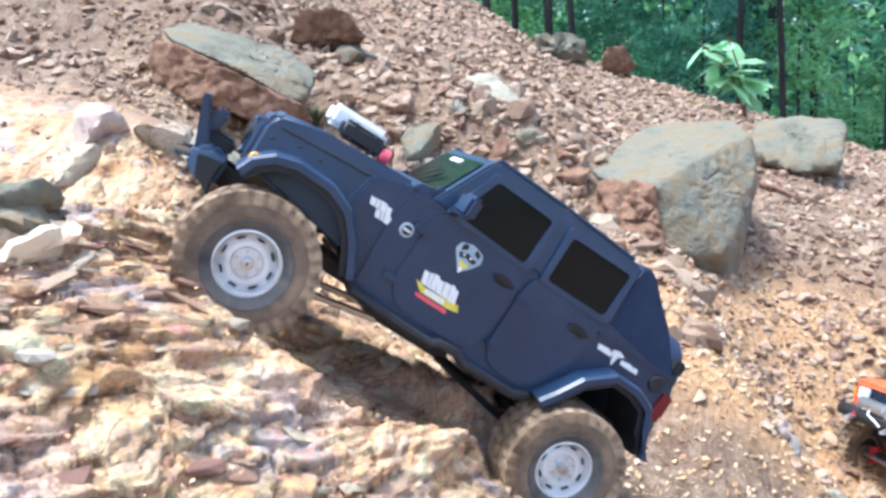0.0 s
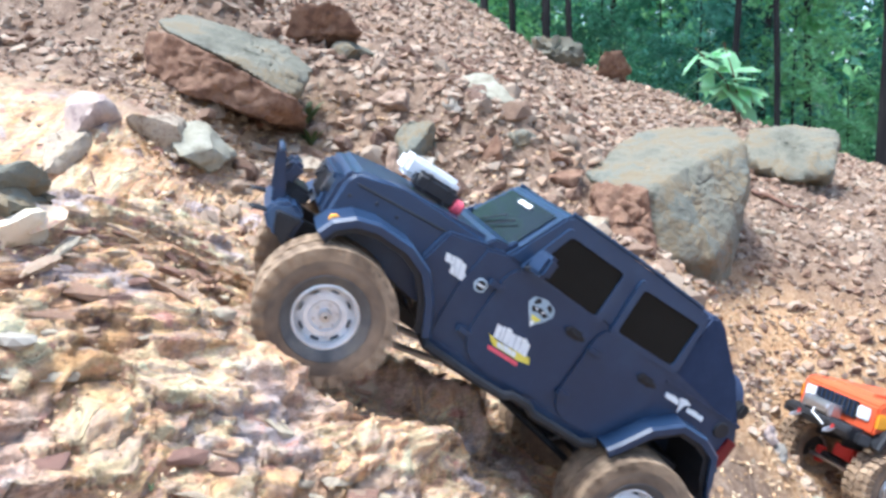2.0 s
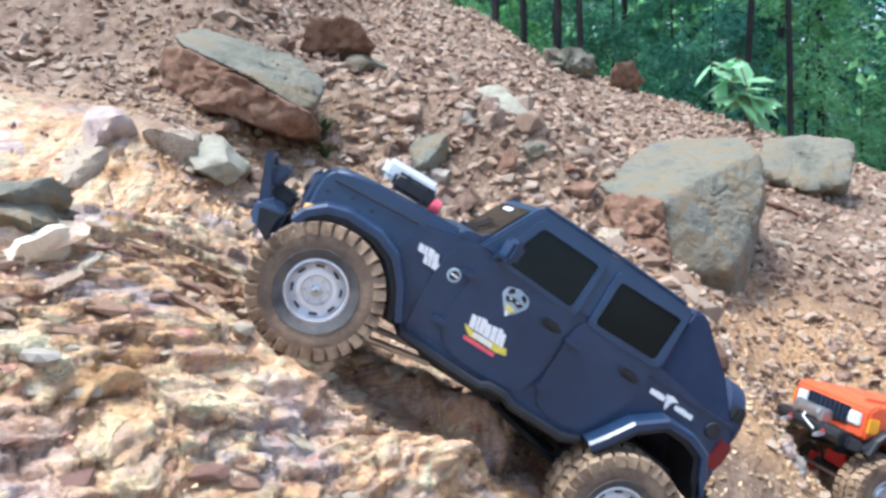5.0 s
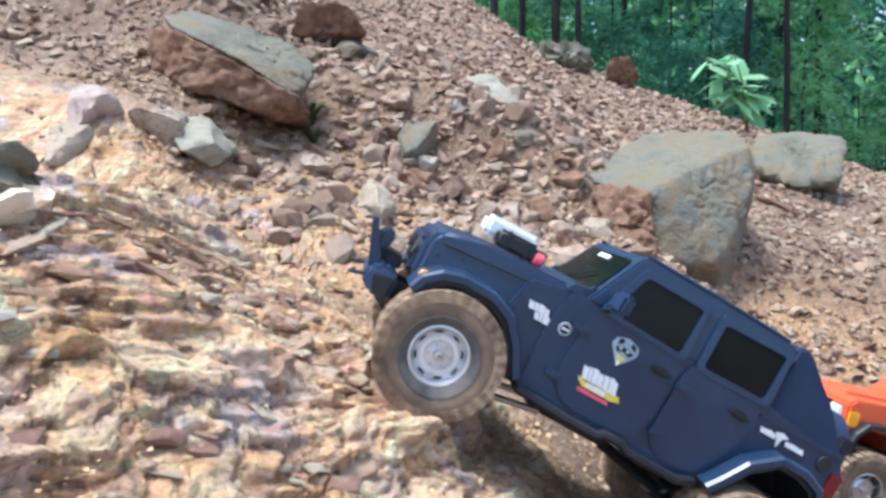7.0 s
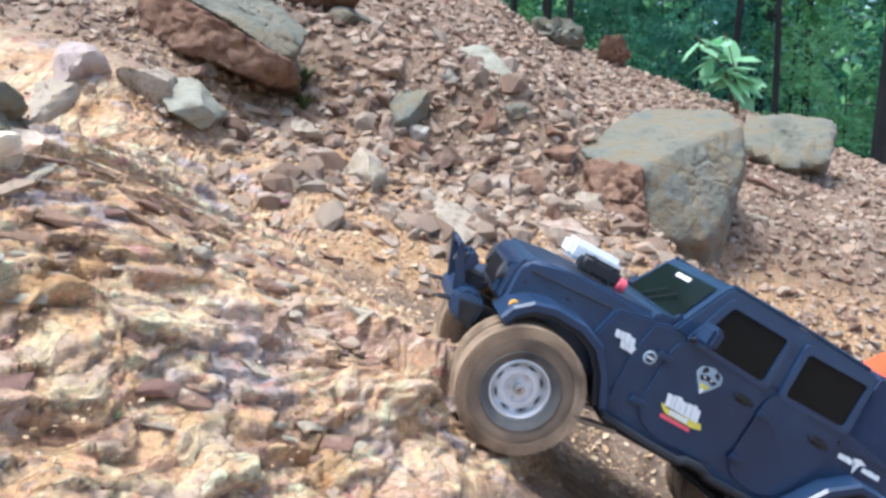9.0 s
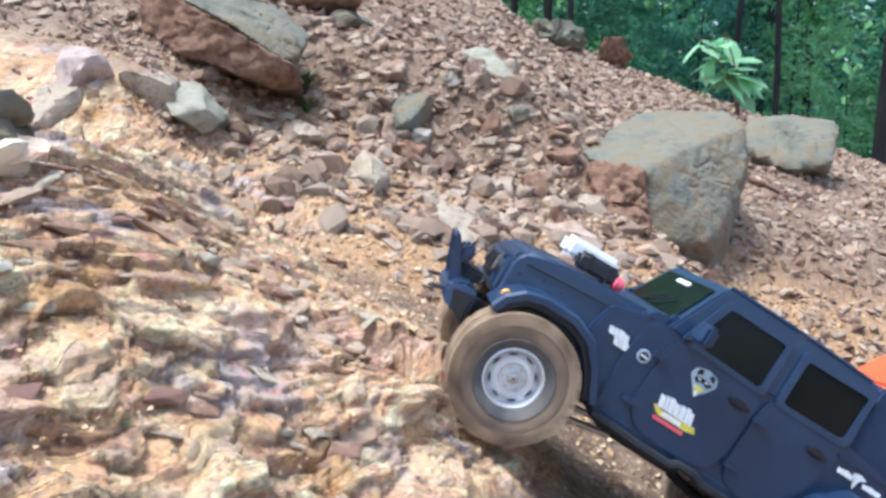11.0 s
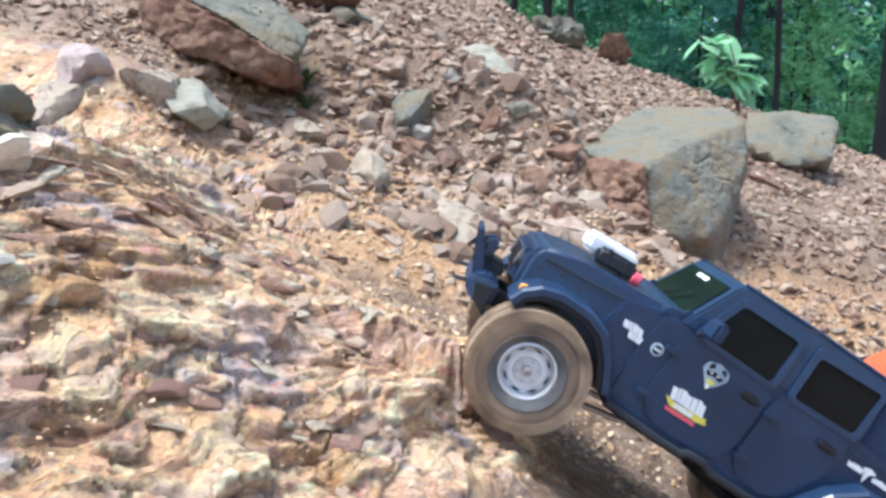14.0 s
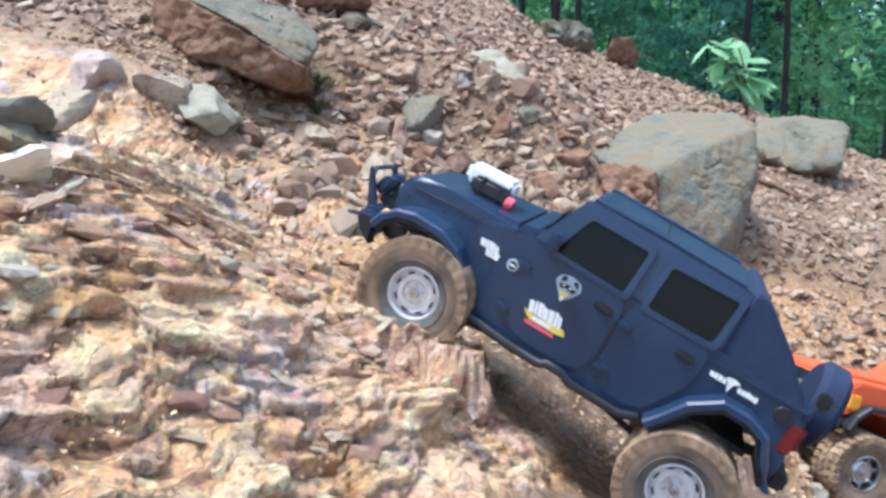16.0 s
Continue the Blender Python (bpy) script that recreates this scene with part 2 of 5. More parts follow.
REDV = mat("red_vinyl", [(0.65, 0.07, 0.10), (0.75, 0.12, 0.16)], 90, 0.5, bump=0.0)
REDLENS = mat("red_lens", [(0.12, 0.010, 0.012), (0.18, 0.016, 0.018)], 50, 0.3, bump=0.0)
AMBER = mat("amber_lens", [(0.75, 0.30, 0.02), (0.85, 0.40, 0.04)], 50, 0.25, bump=0.0)
ORANGE = mat("orange_paint", [(0.58, 0.085, 0.03), (0.66, 0.12, 0.045)], 20, 0.3, bump=0.01, spec=0.5)
WORNTYRE = mat("bare_grey_rubber", [(0.050, 0.050, 0.052), (0.10, 0.095, 0.09), (0.17, 0.15, 0.125)], 40, 0.7, bump=0.2)
DULLENS = mat("dull_lens", [(0.030, 0.036, 0.045), (0.060, 0.068, 0.078)], 60, 0.25, bump=0.0)
LENS = mat("clear_lens", [(0.50, 0.55, 0.58), (0.68, 0.72, 0.74)], 60, 0.15, bump=0.0)
REDPART = mat("red_anodised_link", [(0.45, 0.03, 0.03), (0.55, 0.05, 0.045)], 60, 0.4, 0.3, bump=0.03)
BARK = mat("dark_bark", [(0.008, 0.008, 0.008), (0.018, 0.017, 0.016), (0.036, 0.034, 0.031)], 18, 0.95, bump=0.8, stretch=(1, 1, 0.25))
# leaf greens, shifted towards pale teal to paint in the wood's haze
LEAF = [mat("leaf_" + n, [c, tuple(1.5 * v for v in c)], 3.0, 0.55, bump=0.0, rand=0.5) for n, c in
        (("deep", (0.036, 0.108, 0.075)), ("mid", (0.085, 0.235, 0.140)), ("bright", (0.23, 0.45, 0.21)), ("blue", (0.12, 0.31, 0.225)), ("pale", (0.40, 0.60, 0.42)))]
for _m in LEAF:
    _b = _m.node_tree.nodes["Principled BSDF"]
    _t = _m.node_tree.nodes.new("ShaderNodeBsdfTranslucent")
    _x = _m.node_tree.nodes.new("ShaderNodeMixShader")
    _x.inputs[0].default_value = 0.5
    _src = _b.inputs["Base Color"].links[0].from_socket
    _m.node_tree.links.new(_src, _t.inputs[0])
    _m.node_tree.links.new(_b.outputs[0], _x.inputs[1])
    _m.node_tree.links.new(_t.outputs[0], _x.inputs[2])
    _m.node_tree.links.new(_x.outputs[0], _m.node_tree.nodes["Material Output"].inputs[0])
TWIG = mat("dry_twig", [(0.10, 0.05, 0.035), (0.22, 0.12, 0.08)], 50, 0.9, bump=0.3)
WEED = mat("dull_green_blade", [(0.075, 0.115, 0.040), (0.13, 0.175, 0.070)], 30, 0.6, bump=0.1)


# ---- mesh helpers ----
def part(name, bm, material, parent=None, label="", smooth=False):
    """Links a bmesh as one mesh object, under a thing or a part if one is given."""
    me = bpy.data.meshes.new(name)
    bmesh.ops.recalc_face_normals(bm, faces=bm.faces)
    bm.to_mesh(me)
    bm.free()
    me.materials.append(material)
    if smooth:
        me.polygons.foreach_set("use_smooth", [True] * len(me.polygons))
        me.set_sharp_from_angle(angle=radians(40))
    ob = new(name, me)
    ob.parent = parent
    if label:
        ob["label"] = label
    return ob


def raw(name, verts, faces, material, parent=None, label=""):
    me = bpy.data.meshes.new(name)
    me.from_pydata(verts, [], faces)
    me.materials.append(material)
    ob = new(name, me)
    ob.parent = parent
    if label:
        ob["label"] = label
    return ob


def bevel(bm, w, seg=2):
    bmesh.ops.bevel(bm, geom=list(bm.edges), offset=w, segments=seg, affect="EDGES", clamp_overlap=True)
    return bm


def box(size, at=(0, 0, 0), turn=(0, 0, 0), w=0.001, bm=None, seg=2):
    b = bmesh.new()
    bmesh.ops.create_cube(b, size=1)
    bmesh.ops.scale(b, vec=size, verts=b.verts)
    if w:
        bevel(b, w, seg)
    bmesh.ops.transform(b, matrix=pose(*at, *turn), verts=b.verts)
    return join(bm, b)


def join(bm, b):
    if bm is None:
        return b
    me = bpy.data.meshes.new("tmp")
    b.to_mesh(me)
    bm.from_mesh(me)
    b.free()
    bpy.data.meshes.remove(me)
    return bm


def prism(poly, y0, y1, w=0.0015, squeeze=None, bm=None, seg=2):
    """The outline poly in x and z, thick from y0 to y1; squeeze(x, z) narrows it."""
    b = bmesh.new()
    f = squeeze or (lambda x, z: 1.0)
    lo = [b.verts.new((x, y0 * f(x, z), z)) for x, z in poly]
    hi = [b.verts.new((x, y1 * f(x, z), z)) for x, z in poly]
    b.faces.new(lo)
    b.faces.new(hi[::-1])
    n = len(poly)
    for i in range(n):
        b.faces.new((lo[i], lo[(i + 1) % n], hi[(i + 1) % n], hi[i]))
    if w:
        bevel(b, w, seg)
    bmesh.ops.triangulate(b, faces=[q for q in b.faces if len(q.verts) > 4])
    return join(bm, b)


def tube(points, r, n=8, bm=None, taper=None):
    b = bmesh.new()
    pts = [Vector(p) for p in points]
    rings = []
    for i, p in enumerate(pts):
        d = (pts[min(i + 1, len(pts) - 1)] - pts[max(i - 1, 0)]).normalized()
        u = d.orthogonal().normalized() if i == 0 else (u - d * u.dot(d)).normalized()
        v = d.cross(u)
        rr = r if taper is None else r + (taper - r) * i / (len(pts) - 1)
        rings.append([b.verts.new(p + (u * math.cos(a) + v * math.sin(a)) * rr) for a in (2 * math.pi * k / n for k in range(n))])
    for s, e in zip(rings, rings[1:]):
        for k in range(n):
            b.faces.new((s[k], s[(k + 1) % n], e[(k + 1) % n], e[k]))
    b.faces.new(rings[0][::-1])
    b.faces.new(rings[-1])
    return join(bm, b)


def lathe(profile, n=40, bm=None):
    """Turns a closed profile of (radius, y) about the y axis."""
    b = bmesh.new()
    rings = [[b.verts.new((r * math.cos(a), y, r * math.sin(a))) for r, y in profile] for a in (2 * math.pi * k / n for k in range(n))]
    m = len(profile)
    for k in range(n):
        s, e = rings[k], rings[(k + 1) % n]
        for i in range(m):
            b.faces.new((s[i], s[(i + 1) % m], e[(i + 1) % m], e[i]))
    return join(bm, b)


def thing(name, label, category, group="", kind=""):
    return tagged(new(name), label, category, group, kind)


# ---- land ----
def hash3(i, j, k):
    n = (i * 374761393 + j * 668265263 + k * 2147483647 + 144665) & 0xFFFFFFFF
    n = ((n ^ (n >> 13)) * 1274126177) & 0xFFFFFFFF
    n = ((n ^ (n >> 16)) * 2246822519) & 0xFFFFFFFF
    return ((n ^ (n >> 15)) & 0xFFFF) / 32767.5 - 1.0


def vnoise(x, y, z=0.0):
    x, y, z = np.broadcast_arrays(np.asarray(x, float), np.asarray(y, float), np.asarray(z, float))
    i, j, k = (np.floor(v).astype(np.int64) for v in (x, y, z))
    fx, fy, fz = ((v - np.floor(v)) for v in (x, y, z))
    fx, fy, fz = (v * v * (3 - 2 * v) for v in (fx, fy, fz))
    out = 0.0
    for a in (0, 1):
        for b in (0, 1):
            for c in (0, 1):
                wgt = (fx if a else 1 - fx) * (fy if b else 1 - fy) * (fz if c else 1 - fz)
                out = out + wgt * hash3(i + a, j + b, k + c)
    return out


def fbm(x, y, octaves=4, z=0.0):
    s, a = 0.0, 1.0
    for o in range(octaves):
        s = s + a * vnoise(np.asarray(x) * 2 ** o + 7.3 * o, np.asarray(y) * 2 ** o - 3.1 * o, z)
        a *= 0.5
    return s / 1.9


def smooth(a, b, v):
    t = np.clip((np.asarray(v, float) - a) / (b - a), 0, 1)
    return t * t * (3 - 2 * t)


def cells(a, b, seed):
    """Broken blocks: for each place its block's random number, the distance to the block's edge, and the place within it."""
    ia, ib = np.floor(a).astype(np.int64), np.floor(b).astype(np.int64)
    d1 = np.full(a.shape, 9.0)
    d2 = np.full(a.shape, 9.0)
    tone, da, db = (np.zeros(a.shape) for _ in range(3))
    for i in (-1, 0, 1):
        for j in (-1, 0, 1):
            pa = ia + i + 0.5 + 0.45 * hash3(ia + i, ib + j, seed)
            pb = ib + j + 0.5 + 0.45 * hash3(ia + i, ib + j, seed + 7)
            d = np.abs(a - pa) + 1.15 * np.abs(b - pb)
            near = d < d1
            d2 = np.where(near, d1, np.minimum(d2, d))
            tone = np.where(near, hash3(ia + i, ib + j, seed + 3), tone)
            da, db = np.where(near, a - pa, da), np.where(near, b - pb, db)
            d1 = np.where(near, d, d1)
    return tone, d2 - d1, da, db


def ledge_edge(y):
    """x at which the rock shelf breaks off."""
    return 0.004 + 0.45 * np.clip(y - 0.63, -0.1, 0.09)


def lip(x):
    """y at which the shelf's rim ends and the rut behind it begins."""
    return np.interp(x, (-0.25, -0.15, -0.10, -0.05, 0.0, 0.03), (0.515, 0.520, 0.535, 0.560, 0.600, 0.610))


def shelf(x, y):
    """The bedrock shelf beside the track."""
    xx = np.maximum(x, -0.55)
    z = 0.209 - 1.07 * (xx + 0.15) + 0.4 * (np.minimum(y, 0.58) - 0.369) - 0.35 * np.maximum(y - 0.71, 0)
    z = z - 0.1 * np.clip(y - 0.58, 0, 0.13)
    cap = 0.335 + 0.10 * np.maximum(-0.25 - x, 0) - 0.15 * np.maximum(y - 0.7, 0)
    z = np.where(z > cap - 0.03, cap - 0.03 + 0.03 * np.tanh((z - cap + 0.03) / 0.05), z)
    flat = smooth(-0.10, -0.04, x) * smooth(0.52, 0.60, y) * (1 - smooth(0.80, 0.95, y))
    return z + flat * (0.178 - 0.3 * (x + 0.06) - 0.35 * np.maximum(y - 0.71, 0) - z) * 0.8


def track(x, y):
    base = 0.115 - 0.68 * x + 0.004 * smooth(0.0, -0.08, x)
    # a rock step across the rut, with a raised rim
    xe, ye = 0.024 + 0.006 * fbm(y * 30, x * 0 + 8, 2), 0.698 + 0.012 * fbm(x * 24, y * 0 + 5, 3)
    top = 0.157 - 0.36 * (x - 0.02) - 0.024 * smooth(0.728, 0.748, y)
    on = smooth(ye, ye + 0.010, y) * smooth(xe + 0.006, xe - 0.004, x) * smooth(-0.20, -0.08, x) * (1 - smooth(0.84, 0.92, y))
    base = base + on * np.maximum(top - base, 0)
    return base - 0.012 * smooth(0.55, 0.7, y) * (1 - smooth(0.85, 1.0, y)) * smooth(0.05, 0.1, x)


def hillside(x, y):
    z = 0.17 - 0.28 * (x + 0.13) + 0.38 * (np.minimum(y, 1.75) - 1.05) + 0.21 * (np.clip(y, 1.75, 4.2) - 1.75)
    z = z + 0.115 * smooth(1.5, 1.68, y) * (1 - smooth(0.1, 0.5, x)) + 0.09 * smooth(-0.3, -0.5, x) * smooth(1.0, 1.25, y)
    z = z + 0.09 * (0.97 - x) * smooth(2.0, 4.0, y)
    z = z - smooth(0.34, 0.58, x) * np.interp(y, (1.0, 1.30, 1.52, 1.82, 2.15), (0.20, 0.25, 0.125, 0.045, 0.0))
    return z


def height(x, y, detail=True):
    x, y = np.asarray(x, float), np.asarray(y, float)
    xe = ledge_edge(y) + 0.008 * fbm(y * 30, x * 0 + 2, 3)
    w = smooth(xe + 0.020, xe + 0.002, x)
    rim = lip(x) + 0.010 * fbm(x * 26 + 4, y * 8, 3)
    w = w * (1 - smooth(rim, rim + 0.035, y) * smooth(-0.31, -0.19, x))
    near = track(x, y) * (1 - w) + shelf(x, y) * w
    wy = smooth(0.84, 1.12, y)
    xs, ys = np.clip(x, -4, 4.5), np.clip(y, -2, 4.4)
    z = near * (1 - wy) + hillside(xs, ys) * wy
    # far land: falls away behind the crest, then evens out
    z = np.where(x > 4.5, z - 0.25 * np.minimum(x - 4.5, 6), z)
    z = np.where(y < -0.5, np.maximum(np.minimum(z, 0.6), -0.9), z)
    z = z - 0.45 * np.clip(y - 4.3, 0, 4.0) * 0.5 * smooth(4.3, 5.3, y)
    z = np.clip(z, -2.5, 1.9)
    rock = smooth(xe + 0.075, xe + 0.045, x) * (1 - smooth(0.86, 1.0, y - 0.32 * smooth(-0.30, -0.42, x + 0.12 * (y - 1.0)))) * smooth(-0.2, 0.2, y)
    rock = np.maximum(rock, 0.95 * smooth(-0.09, -0.24, x + 0.05 * fbm(x * 7, y * 7, 3)) * (1 - smooth(1.22, 1.36, y + 0.06 * fbm(x * 8, y * 8, 2))) * smooth(0.8, 0.95, y) * smooth(-1.4, -1.0, x))
    if not detail:
        return z, rock
    z = z + rock * 0.006 * fbm(x * 11 + 5, y * 11, 3)
    loose = 1 - rock
    size = 0.55 + 0.45 * smooth(0.9, 1.6, y)
    z = z + loose * size * (0.022 * fbm(x * 10, y * 10, 4) + 0.012 * np.abs(fbm(x * 38, y * 38, 3))) * smooth(40, 5, np.hypot(x, y))
    z = z + 0.35 * fbm(x * 0.12, y * 0.12, 3) * smooth(5, 15, np.hypot(x, y - 2))
    return z, rock


def layers(x, y):
    """Place along the beds and across them."""
    wx, wy = x + 0.012 * fbm(x * 22, y * 22, 3), y + 0.012 * fbm(x * 22 + 9, y * 22, 3)
    rise = np.clip(height(x, y, False)[0] - shelf(x, y), -0.25, 0.25) * (1 - smooth(0.84, 1.0, y))
    return 1.21 * wx + 0.455 * wy, 1.13 * wx - 0.65 * wy - 0.75 * rise


BLOCKS = ((0.150, 0.066, 0.0052, 5), (0.070, 0.028, 0.0040, 11), (0.030, 0.0125, 0.0027, 23), (0.013, 0.0060, 0.0012, 31))


def relief(x, y, a, b):
    """How far the shelf's broken beds stand out from its face."""
    d = 0.0022 * fbm(x * 34, y * 34, 4)
    for l, amt in ((0.058, 0.0046), (0.023, 0.0034)):
        q = b / l + 0.8 * fbm(a * 8 + 70 * l, b * 5, 3) + 0.35 * cells(a / (2.1 * l), b / (1.3 * l), 41)[0]
        f = q - np.floor(q)
        d = d + amt * (f * smooth(1.0, 0.94, f) - 0.45) * smooth(-0.6, 0.3, fbm(a * 7 + 2, b * 7, 2))
    for la, lb, amt, seed in BLOCKS:
        tone, edge, da, db = cells(a / la, b / lb, seed)
        d = d + amt * (0.8 * tone + 0.75 * np.sin(tone * 37) * da + (0.45 + 0.6 * np.cos(tone * 53)) * db) - amt * 0.7 * smooth(0.045, 0.0, edge)
    return d


def spread(lo, hi, step, far, grow=1.09):
    """Grid lines: even between lo and hi, then wider and wider out to far."""
    mid = list(np.arange(lo, hi, step))
    out, d = [], step
    p = hi
    while p < far:
        out.append(p)
        d *= grow
        p += d
    back, d, p = [], step, lo
    while p > -far:
        d *= grow
        p -= d
        back.append(p)
    return np.array(back[::-1] + mid + out)


def build_ground():
    gx = spread(-0.36, 0.04, 0.0016, 150, 1.030)
    gy = spread(0.33, 0.68, 0.0016, 150, 1.028)
    X, Y = np.meshgrid(gx, gy)
    Z, R = height(X, Y)
    nx, ny = len(gx), len(gy)
    a, b = layers(X, Y)
    e = 0.012
    zx = (height(X + e, Y, False)[0] - height(X - e, Y, False)[0]) / (2 * e)
    zy = (height(X, Y + e, False)[0] - height(X, Y - e, False)[0]) / (2 * e)
    zx, zy = np.clip(zx, -1.6, 1.6), np.clip(zy, -1.6, 1.6)
    D = R * relief(X, Y, a, b) / np.sqrt(1 + zx * zx + zy * zy)
    co = np.stack([X - zx * D, Y - zy * D, Z + D], -1).reshape(-1, 3)
    idx = np.arange(nx * ny).reshape(ny, nx)
    quads = np.stack([idx[:-1, :-1], idx[:-1, 1:], idx[1:, 1:], idx[1:, :-1]], -1).reshape(-1, 4)
    me = bpy.data.meshes.new("ground")
    me.vertices.add(len(co))
    me.vertices.foreach_set("co", co.ravel())
    me.loops.add(quads.size)
    me.loops.foreach_set("vertex_index", quads.ravel())
    me.polygons.add(len(quads))
    me.polygons.foreach_set("loop_start", np.arange(0, quads.size, 4))
    me.polygons.foreach_set("use_smooth", np.ones(len(quads), bool))
    me.update(calc_edges=True)
    band = smooth(0.98, 1.10, Y) * (1 - smooth(1.25, 1.55, Y + 0.25 * X)) + smooth(0.25, 0.5, X) * smooth(0.98, 1.1, Y) * (1 - smooth(1.45, 1.75, Y))
    sand = np.clip(band + 0.5 * fbm(X * 5, Y * 5, 3), 0, 1) * smooth(8, 3, np.hypot(X, Y))
    sand = sand * smooth(-0.55, -0.15, X + 0.1 * fbm(X * 6, Y * 6, 2))
    tone = 0.5
    for (la, lb, _, seed), amt in zip(BLOCKS, (0.20, 0.24, 0.24, 0.14)):
        tone = tone + amt * cells(a / la, b / lb, seed)[0]
    lay = me.attributes.new("lay", "FLOAT_VECTOR", "POINT")
    lay.data.foreach_set("vector", np.stack([a, 3.2 * b, 0.0 * a], -1).ravel().astype(np.float32))
    for key, v in (("rock", R), ("sand", sand), ("tone", tone)):
        a = me.attributes.new(key, "FLOAT", "POINT")
        a.data.foreach_set("value", v.ravel().astype(np.float32))
    me.materials.append(GROUND)
    return tagged(new("ground", me), "steep pinkish bedrock and reddish rubble slope with yellow sand", "ground", kind="structure")


ground = build_ground()


def ground_z(x, y):
    return float(height(np.array([x]), np.array([y]))[0][0])


def chunk(rng, size, flat=1.0, cuts=7, sub=2, deep=(0.42, 0.75)):
    """An angular stone: a ball cut by planes, so that it has flat faces and sharp edges."""
    b = bmesh.new()
    bmesh.ops.create_icosphere(b, subdivisions=sub, radius=1)
    for _ in range(cuts):
        d = Vector((rng.gauss(0, 1), rng.gauss(0, 1), rng.gauss(0, 1))).normalized()
        lim = rng.uniform(*deep)
        for v in b.verts:
            over = v.co.dot(d) - lim
            if over > 0:
                v.co -= d * over
    bmesh.ops.scale(b, vec=(size[0], size[1], size[2] * flat), verts=b.verts)
    return b


def worn_solid(points, w, rough, sub, seed=0.0):
    """A weathered block: the convex body of its corners with rounded edges and an uneven, flaking skin."""
    b = bmesh.new()
    for p in points:
        b.verts.new(p)
    bmesh.ops.convex_hull(b, input=b.verts)
    mid = sum((Vector(p) for p in points), Vector()) / len(points)
    faces = [(np.array(f.normal), f.normal.dot(f.verts[0].co - mid)) for f in b.faces]
    faces = [(n, d) if d > 0 else (-n, -d) for n, d in faces if abs(d) > 1e-6]
    b.free()
    b = bmesh.new()
    bmesh.ops.create_icosphere(b, subdivisions=sub, radius=1)
    way = np.array([v.co[:] for v in b.verts])
    N, D = np.array([n for n, _ in faces]), np.array([d for _, d in faces])
    k = 1.0 / w
    r = 1.0 / np.maximum(way @ (N / D[:, None]).T, 1e-3)
    low = r.min(1, keepdims=True)
    r = low[:, 0] - np.log(np.exp(-np.clip((r - low) * k, 0, 40)).sum(1)) / k
    for v, q, t in zip(b.verts, way, r):
        p = Vector(q) * t + mid
        s = p + Vector((seed, 0, 0))
        ridge = abs(noise.fractal(s * 13, 1.0, 2.0, 3))
        flake = noise.cell(s * 26 + noise.noise_vector(s * 30) * 0.6) * 0.35
        v.co = p + Vector(q) * rough * (1.2 * noise.fractal(s * 9, 1.0, 2.0, 4) + 0.9 * noise.fractal(s * 45, 1.0, 2.0, 4) - 1.6 * max(0.0, 0.14 - ridge) * 4 + flake)
    return b


def angular(rng, size, n=13):
    """A sharp-edged broken stone."""
    b = bmesh.new()
    for _ in range(n):
        d = Vector((rng.gauss(0, 1), rng.gauss(0, 1), rng.gauss(0, 1)))
        d /= max(abs(c) for c in d) ** 0.55 * d.length ** 0.45
        b.verts.new((d.x * size[0], d.y * size[1], d.z * size[2]))
    r = bmesh.ops.convex_hull(b, input=b.verts)
    bmesh.ops.delete(b, geom=[g for g in r["geom_interior"] if isinstance(g, bmesh.types.BMVert)], context="VERTS")
    bmesh.ops.triangulate(b, faces=b.faces)
    return b


# ---- the radio-controlled crawler ----
def side_y(z):
    return 0.083 - 0.16 * max(0.0, z - 0.188)


def panel(poly, out, thick, side=1, w=0.0008, bm=None, sag=None):
    """A plate on the body's flank: outline in x and z, standing out from the flank."""
    b = bmesh.new()
    lo = [b.verts.new((x, side * (side_y(z) + out - thick), z)) for x, z in poly]
    hi = [b.verts.new((x, side * (side_y(z) + out), z)) for x, z in poly]
    b.faces.new(lo)
    b.faces.new(hi[::-1])
    n = len(poly)
    for i in range(n):
        b.faces.new((lo[i], lo[(i + 1) % n], hi[(i + 1) % n], hi[i]))
    if w:
        bevel(b, w, 2)
    bmesh.ops.triangulate(b, faces=[q for q in b.faces if len(q.verts) > 4])
    return join(bm, b)


def round_poly(poly, r, n=4):
    out = []
    m = len(poly)
    for i in range(m):
        p, a, c = Vector(poly[i]), Vector(poly[i - 1]), Vector(poly[(i + 1) % m])
        k = min(r, 0.45 * (a - p).length, 0.45 * (c - p).length)
        s, e = p + (a - p).normalized() * k, p + (c - p).normalized() * k
        for j in range(n + 1):
            t = j / n
            q = s * (1 - t) ** 2 + p * 2 * t * (1 - t) + e * t * t
            out.append((q.x, q.y))
    return out


def grow(poly, d):
    cx, cz = sum(p[0] for p in poly) / len(poly), sum(p[1] for p in poly) / len(poly)
    return [(x + math.copysign(d, x - cx), z + math.copysign(d, z - cz)) for x, z in poly]


def ring_panel(inner, outer, out, thick, side=1):
    b = bmesh.new()
    n = len(inner)
    rows = []
    for poly, o in ((inner, out - thick), (inner, out), (outer, out), (outer, out - thick)):
        rows.append([b.verts.new((x, side * (side_y(z) + o), z)) for x, z in poly])
    for k in range(4):
        s, e = rows[k], rows[(k + 1) % 4]
        for i in range(n):
            b.faces.new((s[i], s[(i + 1) % n], e[(i + 1) % n], e[i]))
    return b


